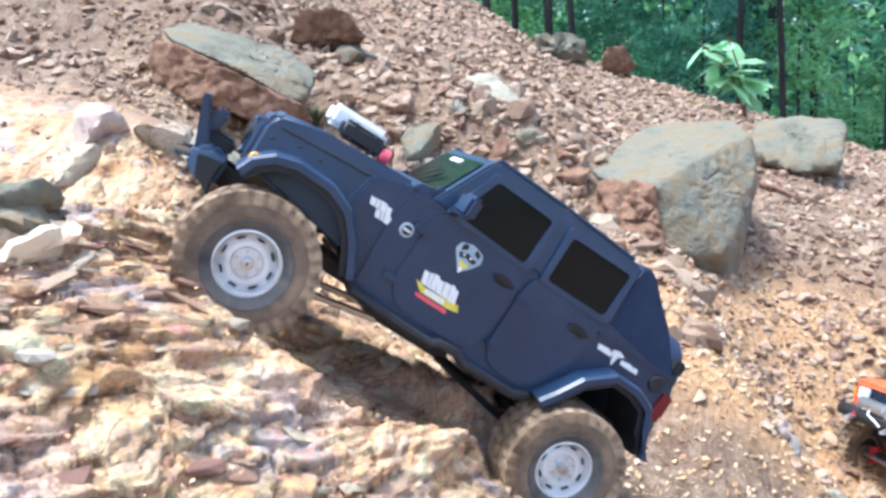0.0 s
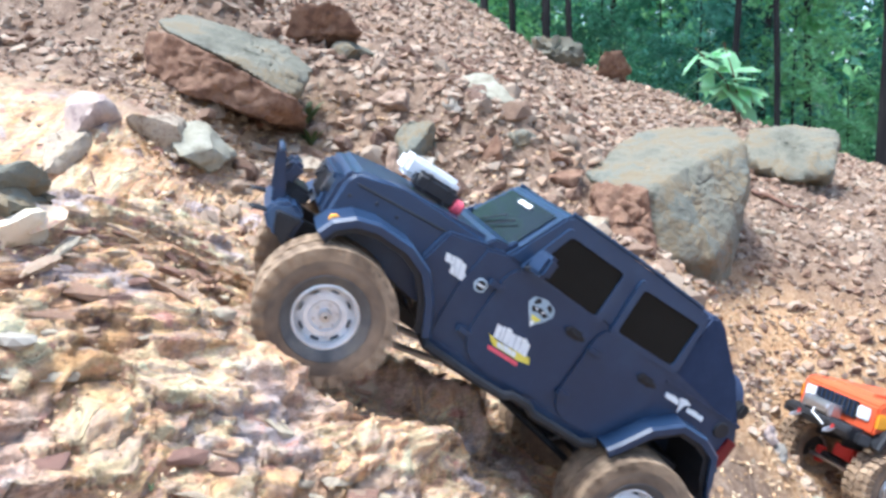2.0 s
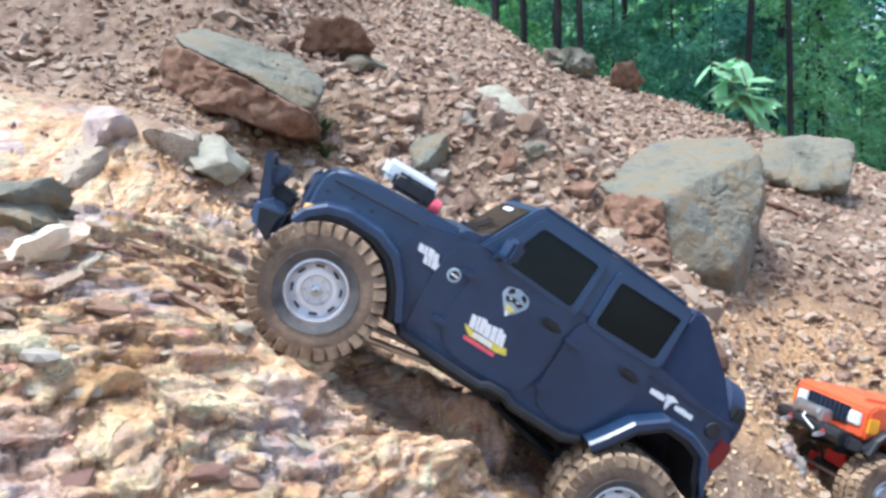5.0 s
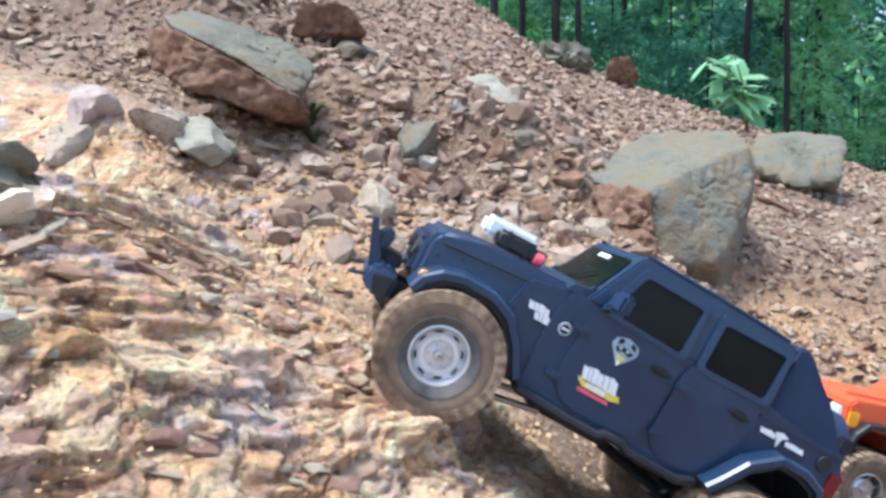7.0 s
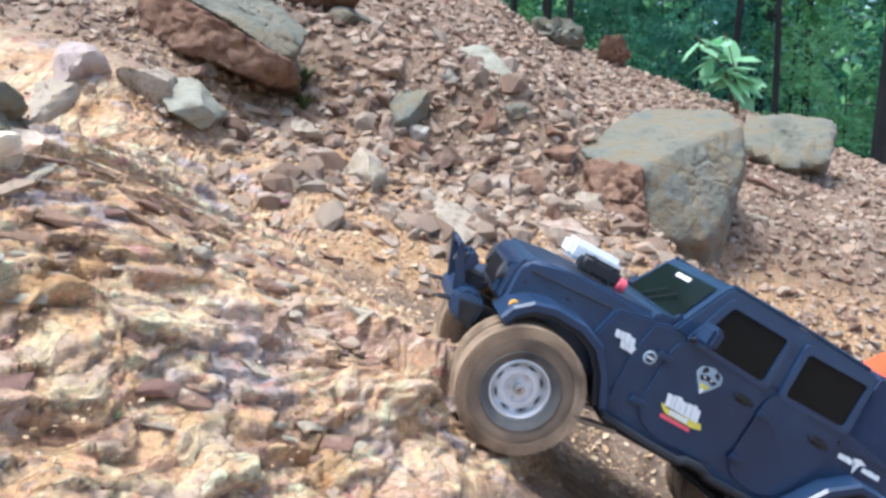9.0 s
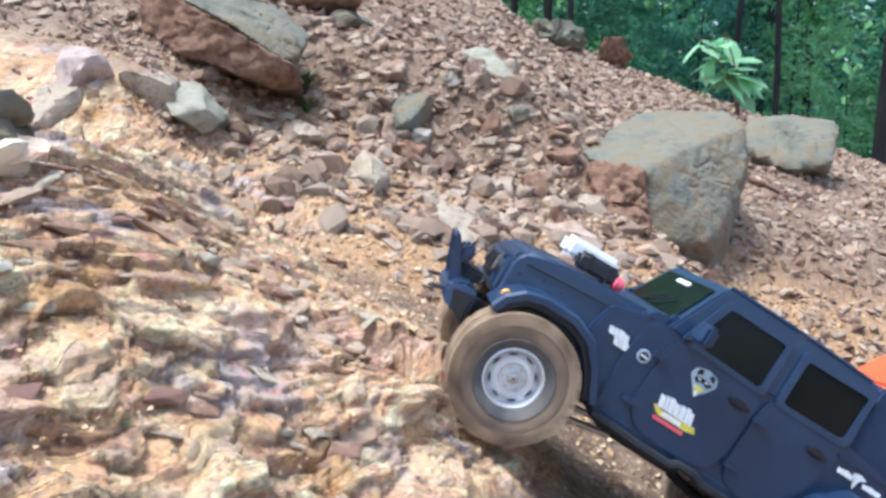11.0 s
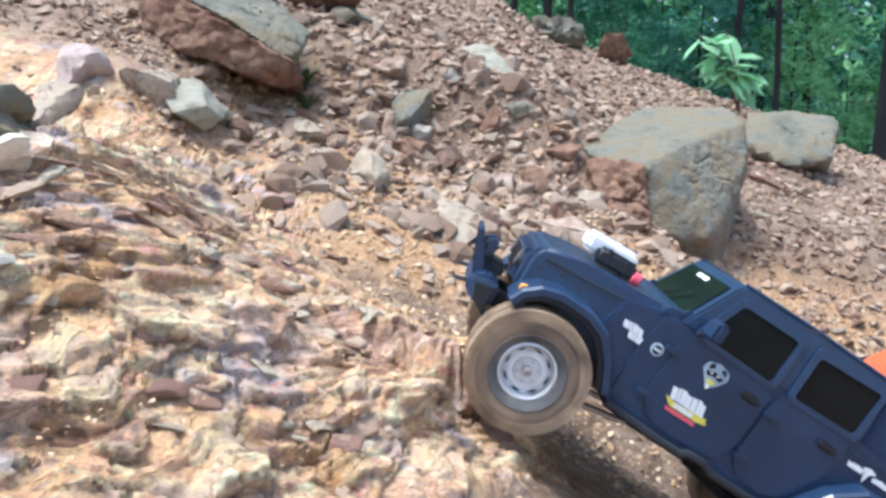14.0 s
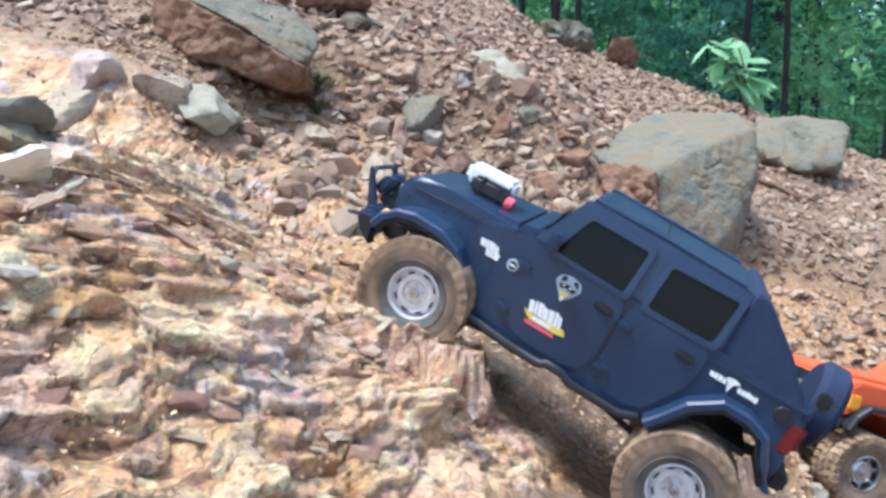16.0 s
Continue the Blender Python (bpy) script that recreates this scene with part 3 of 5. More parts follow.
def wheel_thing(parent, mirror, rim_mat, label, spokes=8, chromed=False):
    """Tyre with lugs, bead ring and pierced disc; its outer face looks along +y (or -y)."""
    w = new("wheel")
    w.parent = parent
    s = -1 if mirror else 1
    half = 0.023
    prof = [(0.0265, -half * 0.72), (0.034, -half), (0.0443, -half * 1.04), (0.0508, -half * 0.97), (0.0531, -half * 0.7), (0.0536, 0),
            (0.0531, half * 0.7), (0.0508, half * 0.97), (0.0443, half * 1.04), (0.034, half), (0.0265, half * 0.72), (0.0255, 0)]
    bm = lathe(prof, 56)
    part("tyre", bm, SIDEWALL, w, "mud-caked black rubber tyre", True)
    bm = None
    for k in range(30):
        a = 2 * math.pi * k / 30
        for row, off in ((-1, 0.0), (1, 0.5)):
            ang = math.degrees(a + off * 2 * math.pi / 30)
            m = pose(0, 0, 0, 0, -ang, 0)
            for size, at, tw in (((0.0042, 0.011, 0.0080), (0.0537, row * 0.0075, 0), 18 * row), ((0.0100, 0.0105, 0.0084), (0.0509, row * 0.0192, 0.0015), -14 * row)):
                b = bmesh.new()
                bmesh.ops.create_cube(b, size=1)
                bmesh.ops.scale(b, vec=size, verts=b.verts)
                bmesh.ops.transform(b, matrix=m @ pose(*at, tw, 0, 0), verts=b.verts)
                bm = join(bm, b)
    part("tread", bm, RUBBER, w, "knobbly tread clogged with brown mud")
    f = 0.0155
    ringp = [(0.0262, f - 0.02), (0.0268, f), (0.0264, f + 0.003), (0.0248, f + 0.0035), (0.0238, f + 0.001), (0.0232, f - 0.008), (0.0232, f - 0.02)]
    bm = lathe([(r, s * y) for r, y in ringp], 48)
    part("bead_ring", bm, rim_mat, w, "", True)
    if chromed:
        bm = lathe([(0.0172, s * (f - 0.0035)), (0.0145, s * (f - 0.0012)), (0.0125, s * (f - 0.0045)), (0.004, s * (f - 0.0045)), (0.004, s * (f - 0.01)), (0.0172, s * (f - 0.01))], 40)
    else:
        bm = lathe([(0.0236, s * (f - 0.0060)), (0.0205, s * (f - 0.0042)), (0.0165, s * (f - 0.0012)), (0.0130, s * (f - 0.0010)), (0.0110, s * (f - 0.0035)), (0.004, s * (f - 0.0040)), (0.004, s * (f - 0.01)), (0.0236, s * (f - 0.01))], 48)
        ring = [(0.0262, half * 0.80), (0.0300, half * 0.955), (0.0345, half * 1.035), (0.0350, half * 1.00), (0.0300, half * 0.90), (0.0262, half * 0.74)]
        part("inner_sidewall", lathe([(r, s * y) for r, y in ring], 48), WORNTYRE, w, "bare grey rubber round the rim", True)
    for k in range(spokes):
        a = 360 / spokes * k
        if chromed:
            b = box((0.0080, 0.004, 0.003), (0.0205, s * (f - 0.0055), 0), (0, 0, s * 6), 0.001)
        else:
            b = box((0.0042, 0.0012, 0.0070), (0.0192, s * (f - 0.0033), 0), (0, 0, s * 36), 0.0010)
        bmesh.ops.transform(b, matrix=pose(0, 0, 0, 0, a, 0), verts=b.verts)
        part("spoke" if chromed else "slot", b, rim_mat if chromed else DULLENS, w)
    part("disc", bm, rim_mat, w, "pierced metal wheel disc")
    bm = lathe([(0.0242, s * (f - 0.013)), (0.0242, s * (f - 0.016)), (0.002, s * (f - 0.016)), (0.002, s * (f - 0.013))], 24)
    part("backing", bm, PLASTIC, w)
    bm = lathe([(0.0052, s * (f - 0.004)), (0.0048, s * (f + 0.003)), (0.0012, s * (f + 0.0035)), (0.0012, s * (f - 0.004))], 6)
    part("wheel_nut", bm, CHROME, w, "dark steel centre nut")
    for k in range(6):
        a = 2 * math.pi * k / 6
        b = bmesh.new()
        bmesh.ops.create_cone(b, cap_ends=True, segments=8, radius1=0.0013, radius2=0.001, depth=0.002)
        bmesh.ops.transform(b, matrix=pose(0.0095 * math.cos(a), s * (f + 0.0), 0.0095 * math.sin(a), 90, 0, 0), verts=b.verts)
        part("stud", b, CHROME, w)
    if label:
        w["label"] = label
    return w


def arch(points, y0, y1, thick, side):
    """A fender flare: a band along the points (x, z), from y0 out to y1, with a turned-down lip."""
    b = bmesh.new()
    rows = []
    n = len(points)
    for i, (x, z) in enumerate(points):
        p0, p1 = points[max(i - 1, 0)], points[min(i + 1, n - 1)]
        d = Vector((p1[0] - p0[0], 0, p1[1] - p0[1])).normalized()
        nrm = Vector((-d.z, 0, d.x))
        if nrm.z < 0 and abs(d.x) > 0.3:
            nrm = -nrm
        q = Vector((x, 0, z))
        ring = []
        for y, off in ((y0, 0), (y1 - 0.003, 0), (y1, -0.002), (y1, -0.0075), (y1 - 0.0025, -0.0075), (y1 - 0.004, -thick), (y0, -thick)):
            v = q + nrm * off
            ring.append(b.verts.new((v.x, side * y, v.z)))
        rows.append(ring)
    for s, e in zip(rows, rows[1:]):
        for k in range(7):
            b.faces.new((s[k], s[(k + 1) % 7], e[(k + 1) % 7], e[k]))
    b.faces.new(rows[0])
    b.faces.new(rows[-1][::-1])
    return b


def lettering(name, x0, z0, widths, tall, slope, material, car, side=1, gap=0.0012, proud=0.0022, lean=0.0):
    """Unreadable or brand lettering as plain bars in a row."""
    x = x0
    for i, wd in enumerate(widths):
        z = z0 + slope * (x0 - x)
        h = tall * (0.85 + 0.15 * ((i * 7) % 3) / 2)
        bm = panel([(x, z), (x - wd, z + slope * wd), (x - wd + lean, z + h + slope * wd), (x + lean, z + h)], proud, 0.0012, side, 0)
        part(name, bm, material, car)
        x -= wd + gap


def build_crawler():
    car = thing("crawler_truck", "matt blue-grey radio-controlled off-road truck climbing the rock", "toy truck")
    # body shell
    cab = [(0.077, 0.100), (0.079, 0.150), (0.077, 0.186), (0.060, 0.191), (-0.125, 0.188), (-0.206, 0.178), (-0.214, 0.168), (-0.215, 0.122), (-0.206, 0.112),
           (-0.200, 0.128), (-0.190, 0.147), (-0.172, 0.153), (-0.146, 0.153), (-0.124, 0.138), (-0.108, 0.116), (-0.098, 0.100)]
    part("tub", prism(cab, -0.0825, 0.0825, 0.0022), PAINT, car, "matt blue-grey body tub")
    hood = [(0.1940, 0.132), (0.1957, 0.168), (0.1896, 0.180), (0.1522, 0.1865), (0.074, 0.193), (0.074, 0.12), (0.1, 0.12)]
    part("hood", prism(hood, -0.077, 0.077, 0.005, lambda x, z: (1 - 1.55 * max(0, x - 0.075)) * (1 - 1.4 * max(0, z - 0.172)), seg=3), PAINT, car, "rounded matt bonnet", True)
    part("grille", box((0.005, 0.096, 0.034), (0.1962, 0, 0.153), (0, 6, 0), 0.004), PAINT, car)
    for k in range(7):
        part("grille_slot", box((0.003, 0.0052, 0.022), (0.1989, (k - 3) * 0.0082, 0.152), (0, 6, 0), 0.001), PLASTIC, car)
    for s in (1, -1):
        b = bmesh.new()
        bmesh.ops.create_cone(b, cap_ends=True, segments=24, radius1=0.0095, radius2=0.0085, depth=0.006)
        bmesh.ops.transform(b, matrix=pose(0.1982, s * 0.0385, 0.157, 0, 90, 0), verts=b.verts)
        part("headlight", b, DULLENS, car, "round dull headlight", True)
        part("turn_signal", lathe_at((0.0045, 0.004), (0.188, s * 0.0915, 0.1415)), AMBER, car, "small amber turn signal", True)
        part("grille_side", box((0.012, 0.012, 0.034), (0.1905, s * 0.052, 0.153), (0, 6, s * -18), 0.003), PAINT, car)
    part("cowl", prism([(0.078, 0.187), (0.074, 0.195), (0.058, 0.198), (0.056, 0.187)], -0.076, 0.076, 0.0015), PAINT, car)
    # upper cab
    upper = [(0.060, 0.189), (0.034, 0.2405), (0.028, 0.245), (-0.118, 0.2435), (-0.127, 0.2405), (-0.127, 0.187)]
    part("roof_shell", prism(upper, -0.0825, 0.0825, 0.0022, lambda x, z: side_y(z) / 0.083), PAINT, car, "matt blue-grey hard roof and pillars")
    for s in (1, -1):
        part("roof_rail", tube([(0.03, s * 0.0705, 0.2455), (-0.04, s * 0.071, 0.2462), (-0.116, s * 0.071, 0.2445)], 0.0017, 6), PAINT, car)
    part("roof_seam", box((0.0014, 0.139, 0.0016), (-0.038, 0, 0.2452), (0, 0, 0), 0), PLASTIC, car)
    # windscreen
    n = Vector((0.0515, 0, 0.026)).normalized()
    b = bmesh.new()
    cs = [b.verts.new(Vector((x, y, z)) + n * 0.0012) for x, y, z in ((0.0573, -0.069, 0.195), (0.0573, 0.069, 0.195), (0.0365, 0.0625, 0.236), (0.0365, -0.0625, 0.236))]
    f = b.faces.new(cs)
    bmesh.ops.solidify(b, geom=[f], thickness=0.001)
    part("windscreen", b, GLASS, car, "dark glossy windscreen")
    b = None
    for y0, y1, z0, z1 in ((-0.018, -0.004, 0.229, 0.2335), (-0.002, 0.016, 0.229, 0.2335)):
        b = box((0.0006, y1 - y0, z1 - z0), (0.0395 + 0.0018, (y0 + y1) / 2, (z0 + z1) / 2), (0, -27, 0), 0, b)
    part("windscreen_banner", b, WHITE, car, "white sticker on the glass")
    for s in (1, -1):
        part("wiper", tube([(0.0595, s * 0.012 - 0.02, 0.1965), (0.0515, s * 0.012 + 0.018, 0.2155)], 0.0007, 5), PLASTIC, car)
        part("windscreen_hinge", box((0.006, 0.005, 0.012), (0.058, s * 0.0735, 0.196), (0, -27, 0), 0.001), PAINT, car)
    # flanks: doors, glass, handles, hinges, mirrors, decals
    front_door = round_poly([(0.052, 0.118), (0.052, 0.187), (-0.0385, 0.187), (-0.0385, 0.118), (-0.026, 0.104), (0.034, 0.104)], 0.014)
    rear_door = round_poly([(-0.0425, 0.118), (-0.0425, 0.187), (-0.119, 0.187), (-0.119, 0.150), (-0.094, 0.104), (-0.0545, 0.104)], 0.013)
    w1 = round_poly([(0.0385, 0.1905), (0.0230, 0.2300), (-0.0330, 0.2298), (-0.0308, 0.1885)], 0.004)
    w2 = round_poly([(-0.0543, 0.1885), (-0.0560, 0.2290), (-0.1180, 0.2308), (-0.1150, 0.1900)], 0.004)
    f1 = round_poly([(0.0470, 0.1865), (0.0275, 0.2358), (-0.0380, 0.2356), (-0.0370, 0.1835)], 0.005)
    f2 = round_poly([(-0.0485, 0.1835), (-0.0500, 0.2356), (-0.1238, 0.2360), (-0.1205, 0.1850)], 0.005)
    for s in (1, -1):
        door = part("door", panel(front_door, 0.0020, 0.003, s, 0.0011), PAINT, car, "front door panel")
        part("door_frame", ring_panel(w1, f1, 0.0028, 0.004, s), PAINT, door)
        part("window", panel(w1, 0.0010, 0.002, s, 0), GLASS, door, "smoked side window")
        part("handle", box((0.020, 0.004, 0.0042), (-0.0240, s * 0.0875, 0.1680), (0, -3, 0), 0.0012), PLASTIC, door, "black door handle")
        part("handle_cup", box((0.013, 0.0022, 0.008), (-0.0240, s * 0.0852, 0.1680), (0, 0, 0), 0.0008), PLASTIC, door)
        for z in (0.166, 0.1225):
            part("hinge", box((0.013, 0.005, 0.0055), (0.0545, s * 0.0860, z), (0, 0, 0), 0.001), PAINT, door)
        door = part("door", panel(rear_door, 0.0020, 0.003, s, 0.0011), PAINT, car, "rear door panel")
        part("door_frame", ring_panel(w2, f2, 0.0028, 0.004, s), PAINT, door)
        part("window", panel(w2, 0.0010, 0.002, s, 0), GLASS, door, "smoked side window")
        part("handle", box((0.020, 0.004, 0.0042), (-0.1025, s * 0.0875, 0.1685), (0, -3, 0), 0.0012), PLASTIC, door, "black door handle")
        part("handle_cup", box((0.013, 0.0022, 0.008), (-0.1025, s * 0.0852, 0.1685), (0, 0, 0), 0.0008), PLASTIC, door)
        for z in (0.166, 0.1225):
            part("hinge", box((0.013, 0.005, 0.0055), (-0.0470, s * 0.0865, z - 0.001), (0, 0, 0), 0.001), PAINT, door)
        m = part("mirror", box((0.011, 0.024, 0.0185), (0.040, s * 0.1030, 0.2000), (0, 0, s * 8), 0.003), PAINT, car, "door mirror")
        part("mirror_arm", tube([(0.0425, s * 0.084, 0.1890), (0.041, s * 0.096, 0.1935)], 0.0024, 6), PLASTIC, m)
        # flares
        ff = [(0.1960, 0.130), (0.1910, 0.142), (0.1780, 0.1535), (0.160, 0.1590), (0.131, 0.1585), (0.110, 0.150), (0.0935, 0.132), (0.0800, 0.108)]
        rf = [(-0.099, 0.106), (-0.108, 0.118), (-0.122, 0.140), (-0.146, 0.1580), (-0.172, 0.1580), (-0.192, 0.150), (-0.203, 0.130), (-0.208, 0.108)]
        part("fender_flare", arch(ff, 0.058, 0.1045, 0.003, s), PAINT, car, "wide flat front fender flare")
        part("fender_flare", arch(rf, 0.072, 0.1045, 0.003, s), PAINT, car, "wide flat rear fender flare")
        inner = prism([(0.1870, 0.135), (0.1592, 0.157), (0.1313, 0.156), (0.092, 0.112), (0.1261, 0.126), (0.1609, 0.13)], s * 0.03, s * 0.062, 0)
        part("inner_fender", inner, PLASTIC, car)
        # fender side behind the front wheel
        part("cowl_side", prism([(0.082, 0.106), (0.098, 0.137), (0.114, 0.152), (0.108, 0.180), (0.074, 0.189), (0.074, 0.102)], s * 0.05, s * 0.0800, 0.002), PAINT, car)
        # sliders
        part("rock_slider", tube([(0.083, s * 0.080, 0.105), (0.076, s * 0.091, 0.0985), (0.03, s * 0.094, 0.0965), (0.0, s * 0.094, 0.0965), (-0.006, s * 0.094, 0.1005),
                                  (-0.022, s * 0.094, 0.1005), (-0.030, s * 0.094, 0.0965), (-0.080, s * 0.094, 0.0965), (-0.096, s * 0.088, 0.101)], 0.0042, 8), PLASTIC, car, "worn black tube slider", True)
        part("sill", box((0.172, 0.012, 0.010), (-0.010, s * 0.0775, 0.101), (0, 0, 0), 0.002), PAINT, car)
        # tail lamps and hatches
        part("tail_light", box((0.005, 0.015, 0.022), (-0.2160, s * 0.0735, 0.1545), (0, 0, 0), 0.0015), REDLENS, car, "dark red tail light")
        t = part("tail_light_side", box((0.011, 0.003, 0.026), (-0.2090, s * 0.0835, 0.1525), (0, 0, 0), 0.001), REDLENS, car, "dark red side lens")
        part("fuel_cap", lathe_at((0.0072, 0.003), (-0.193, s * 0.0835, 0.168)), PLASTIC, car, "", True)
        part("corner_guard", panel(round_poly([(-0.206, 0.110), (-0.2145, 0.118), (-0.2145, 0.139), (-0.202, 0.139)], 0.003), 0.0015, 0.003, s, 0.0005), PAINT, car)
        # decals
        lettering("fender_decal", 0.0990, 0.1600, [0.0045, 0.0030, 0.0050, 0.0042], 0.0070, 0.0, WHITE, car, s, 0.0006, -0.0010, 0.002)
        lettering("fender_decal", 0.0905, 0.1540, [0.0040, 0.0024, 0.0050, 0.0042, 0.0034], 0.0066, 0.0, WHITE, car, s, 0.0006, -0.0010, 0.002)
        badge = part("fender_badge", lathe_at((0.0058, 0.0012), (0.0640, s * 0.0828, 0.1590)), GREYBLUE, car, "round pale badge", True)
        part("badge_mark", lathe_at((0.0040, 0.0012), (0.0640, s * 0.0833, 0.1590)), PLASTIC, badge, "", True)
        part("badge_mark", panel([(0.0672, 0.1582), (0.0672, 0.1598), (0.0608, 0.1598), (0.0608, 0.1582)], 0.0013, 0.001, s, 0), WHITE, badge)
        crest = round_poly([(0.0225, 0.1755), (0.0125, 0.1785), (0.0020, 0.1755), (-0.0005, 0.1690), (0.0050, 0.1605), (0.0120, 0.1540), (0.0175, 0.1605), (0.0245, 0.1690)], 0.002)
        badge = part("crest_decal", panel(crest, 0.0026, 0.001, s, 0), GREYBLUE, car, "pale grey-blue crest sticker")
        part("crest_mark", panel(round_poly([(0.0205, 0.1752), (0.0165, 0.1766), (0.0150, 0.1730), (0.0200, 0.1700)], 0.001), 0.0031, 0.001, s, 0), PLASTIC, badge)
        part("crest_mark", panel(round_poly([(0.0085, 0.1766), (0.0040, 0.1748), (0.0035, 0.1705), (0.0090, 0.1730)], 0.001), 0.0031, 0.001, s, 0), PLASTIC, badge)
        part("crest_mark", panel(round_poly([(0.0205, 0.1685), (0.0125, 0.1705), (0.0030, 0.1680), (0.0060, 0.1645), (0.0125, 0.1665), (0.0180, 0.1645)], 0.001), 0.0031, 0.001, s, 0), PLASTIC, badge)
        part("crest_mark", panel([(0.0175, 0.1685), (0.0145, 0.1692), (0.0150, 0.1668)], 0.0035, 0.001, s, 0), WHITE, badge)
        part("crest_mark", panel([(0.0105, 0.1692), (0.0070, 0.1685), (0.0100, 0.1668)], 0.0035, 0.001, s, 0), WHITE, badge)
        part("crest_mark", panel(round_poly([(0.0165, 0.1628), (0.0070, 0.1622), (0.0100, 0.1582), (0.0140, 0.1585)], 0.001), 0.0033, 0.001, s, 0), YELLOW, badge)
        part("crest_mark", panel([(0.0140, 0.1572), (0.0122, 0.1592), (0.0102, 0.1568), (0.0120, 0.1535)], 0.0035, 0.001, s, 0), WHITE, badge)
        part("door_decal_ground", panel([(0.0360, 0.1318), (0.0270, 0.1300), (0.0030, 0.1312), (-0.0045, 0.1322), (-0.0035, 0.1290), (-0.0075, 0.1272), (0.0020, 0.1252), (0.0275, 0.1250), (0.0320, 0.1278)], 0.0024, 0.001, s, 0), YELLOW, car, "yellow splash under white lettering")
        lettering("door_decal", 0.0318, 0.1312, [0.0048, 0.0026, 0.0048, 0.0050, 0.0050, 0.0036, 0.0034], 0.0122, 0.0, WHITE, car, s, 0.0006, 0.0028, 0.003)
        lettering("door_decal", 0.0250, 0.1260, [0.0036, 0.0018, 0.0036, 0.0034, 0.0034], 0.0044, 0.0, WHITE, car, s, 0.0006, 0.0030, 0.001)
        part("door_decal_bar", panel([(0.0310, 0.1238), (0.0020, 0.1240), (0.0010, 0.1208), (0.0300, 0.1206)], 0.0028, 0.001, s, 0), REDV, car, "red strip")
        lettering("quarter_decal", -0.1275, 0.1655, [0.0034, 0.0030, 0.0034, 0.0030], 0.0052, 0.0, WHITE, car, s, 0.0006, 0.0012, 0.001)
        part("quarter_badge", panel([(-0.1405, 0.1720), (-0.1470, 0.1738), (-0.1535, 0.1715), (-0.1480, 0.1685), (-0.1462, 0.1600), (-0.1445, 0.1690)], 0.0014, 0.001, s, 0), WHITE, car)
        lettering("quarter_decal", -0.1535, 0.1648, [0.0034, 0.0028, 0.0034, 0.0030, 0.0030], 0.0048, 0.0, WHITE, car, s, 0.0006, 0.0012, 0.001)
        part("hood_seam", tube([(0.183, s * 0.0645, 0.1705), (0.152, s * 0.0684, 0.1735), (0.120, s * 0.0722, 0.1768), (0.082, s * 0.0758, 0.1800)], 0.0010, 6), PLASTIC, car, "dark gap below the bonnet")
        for bx_, bz_ in ((0.184, 0.1600), (0.164, 0.1660), (0.146, 0.1660)):
            part("bolt", lathe_at((0.0013, 0.002), (bx_, s * (0.0785 - 0.117 * (bx_ - 0.075)), bz_)), PLASTIC, car, "", True)
        # black lining added under the flares to put the wheel well's darkness into colour
        lining = [(0.1920, 0.128), (0.1870, 0.139), (0.1750, 0.1495), (0.159, 0.1545), (0.133, 0.1540), (0.1135, 0.1465), (0.0975, 0.130), (0.0850, 0.107)]
        part("wheel_arch_liner", arch(lining, 0.030, 0.0995, 0.0015, s), PLASTIC, car, "black wheel arch lining")
        lining = [(-0.1030, 0.104), (-0.1120, 0.116), (-0.1255, 0.1365), (-0.1480, 0.1535), (-0.171, 0.1535), (-0.1890, 0.1465), (-0.1990, 0.128), (-0.2040, 0.108)]
        part("wheel_arch_liner", arch(lining, 0.030, 0.0995, 0.0015, s), PLASTIC, car, "black wheel arch lining")
        # silver chip standing in for the white glint on the bonnet's front corner
        part("hood_glint", box((0.010, 0.0035, 0.0012), (0.181, s * 0.055, 0.1775), (0, 8, 0), 0.0004), CHROME, car)
    # bonnet box
    bx = part("bonnet_box", box((0.040, 0.018, 0.0160), (0.124, 0.030, 0.1985), (0, 3, 0), 0.0035, seg=3), PLASTIC, car, "black snorkel box on the bonnet", True)
    part("box_cap", lathe_at((0.0062, 0.009), (0.1015, 0.034, 0.1965), (0, 0, 90)), REDV, bx, "red plastic plug", True)
    part("box_band", box((0.003, 0.0190, 0.0170), (0.114, 0.030, 0.1985), (0, 3, 0), 0.001), PLASTIC, bx)
    part("box_band", box((0.003, 0.0190, 0.0170), (0.133, 0.030, 0.1985), (0, 3, 0), 0.001), PLASTIC, bx)
    part("bonnet_sheet", box((0.050, 0.034, 0.0180), (0.130, 0.010, 0.2045), (0, 3, 0), 0.004), WHITE, car, "white plastic plate on the bonnet")
    # soft top
    soft = [(-0.1245, 0.2425), (-0.132, 0.2465), (-0.140, 0.2420), (-0.178, 0.2120), (-0.2065, 0.1800), (-0.2050, 0.1760), (-0.1205, 0.1790)]
    part("soft_top", prism(soft, -0.0815, 0.0815, 0.004, lambda x, z: 1 - 1.1 * max(0, z - 0.185), seg=3), CLOTH, car, "navy fabric soft top", True)
    part("soft_top_strip", prism([(-0.1200, 0.1790), (-0.2075, 0.1805), (-0.2085, 0.1765), (-0.1200, 0.1755)], -0.0840, 0.0840, 0.001), PAINT, car)
    # tailgate, spare, rear bumper
    part("tailgate", box((0.006, 0.118, 0.052), (-0.2165, 0, 0.1500), (0, 0, 0), 0.002), PAINT, car)
    part("spare_cover", lathe_at((0.041, 0.028), (-0.2325, -0.006, 0.1730), (0, 0, 90)), CLOTH, car, "navy fabric spare wheel cover", True)
    part("rear_bumper", box((0.016, 0.150, 0.016), (-0.2225, 0, 0.1130), (0, 0, 0), 0.003), PLASTIC, car)
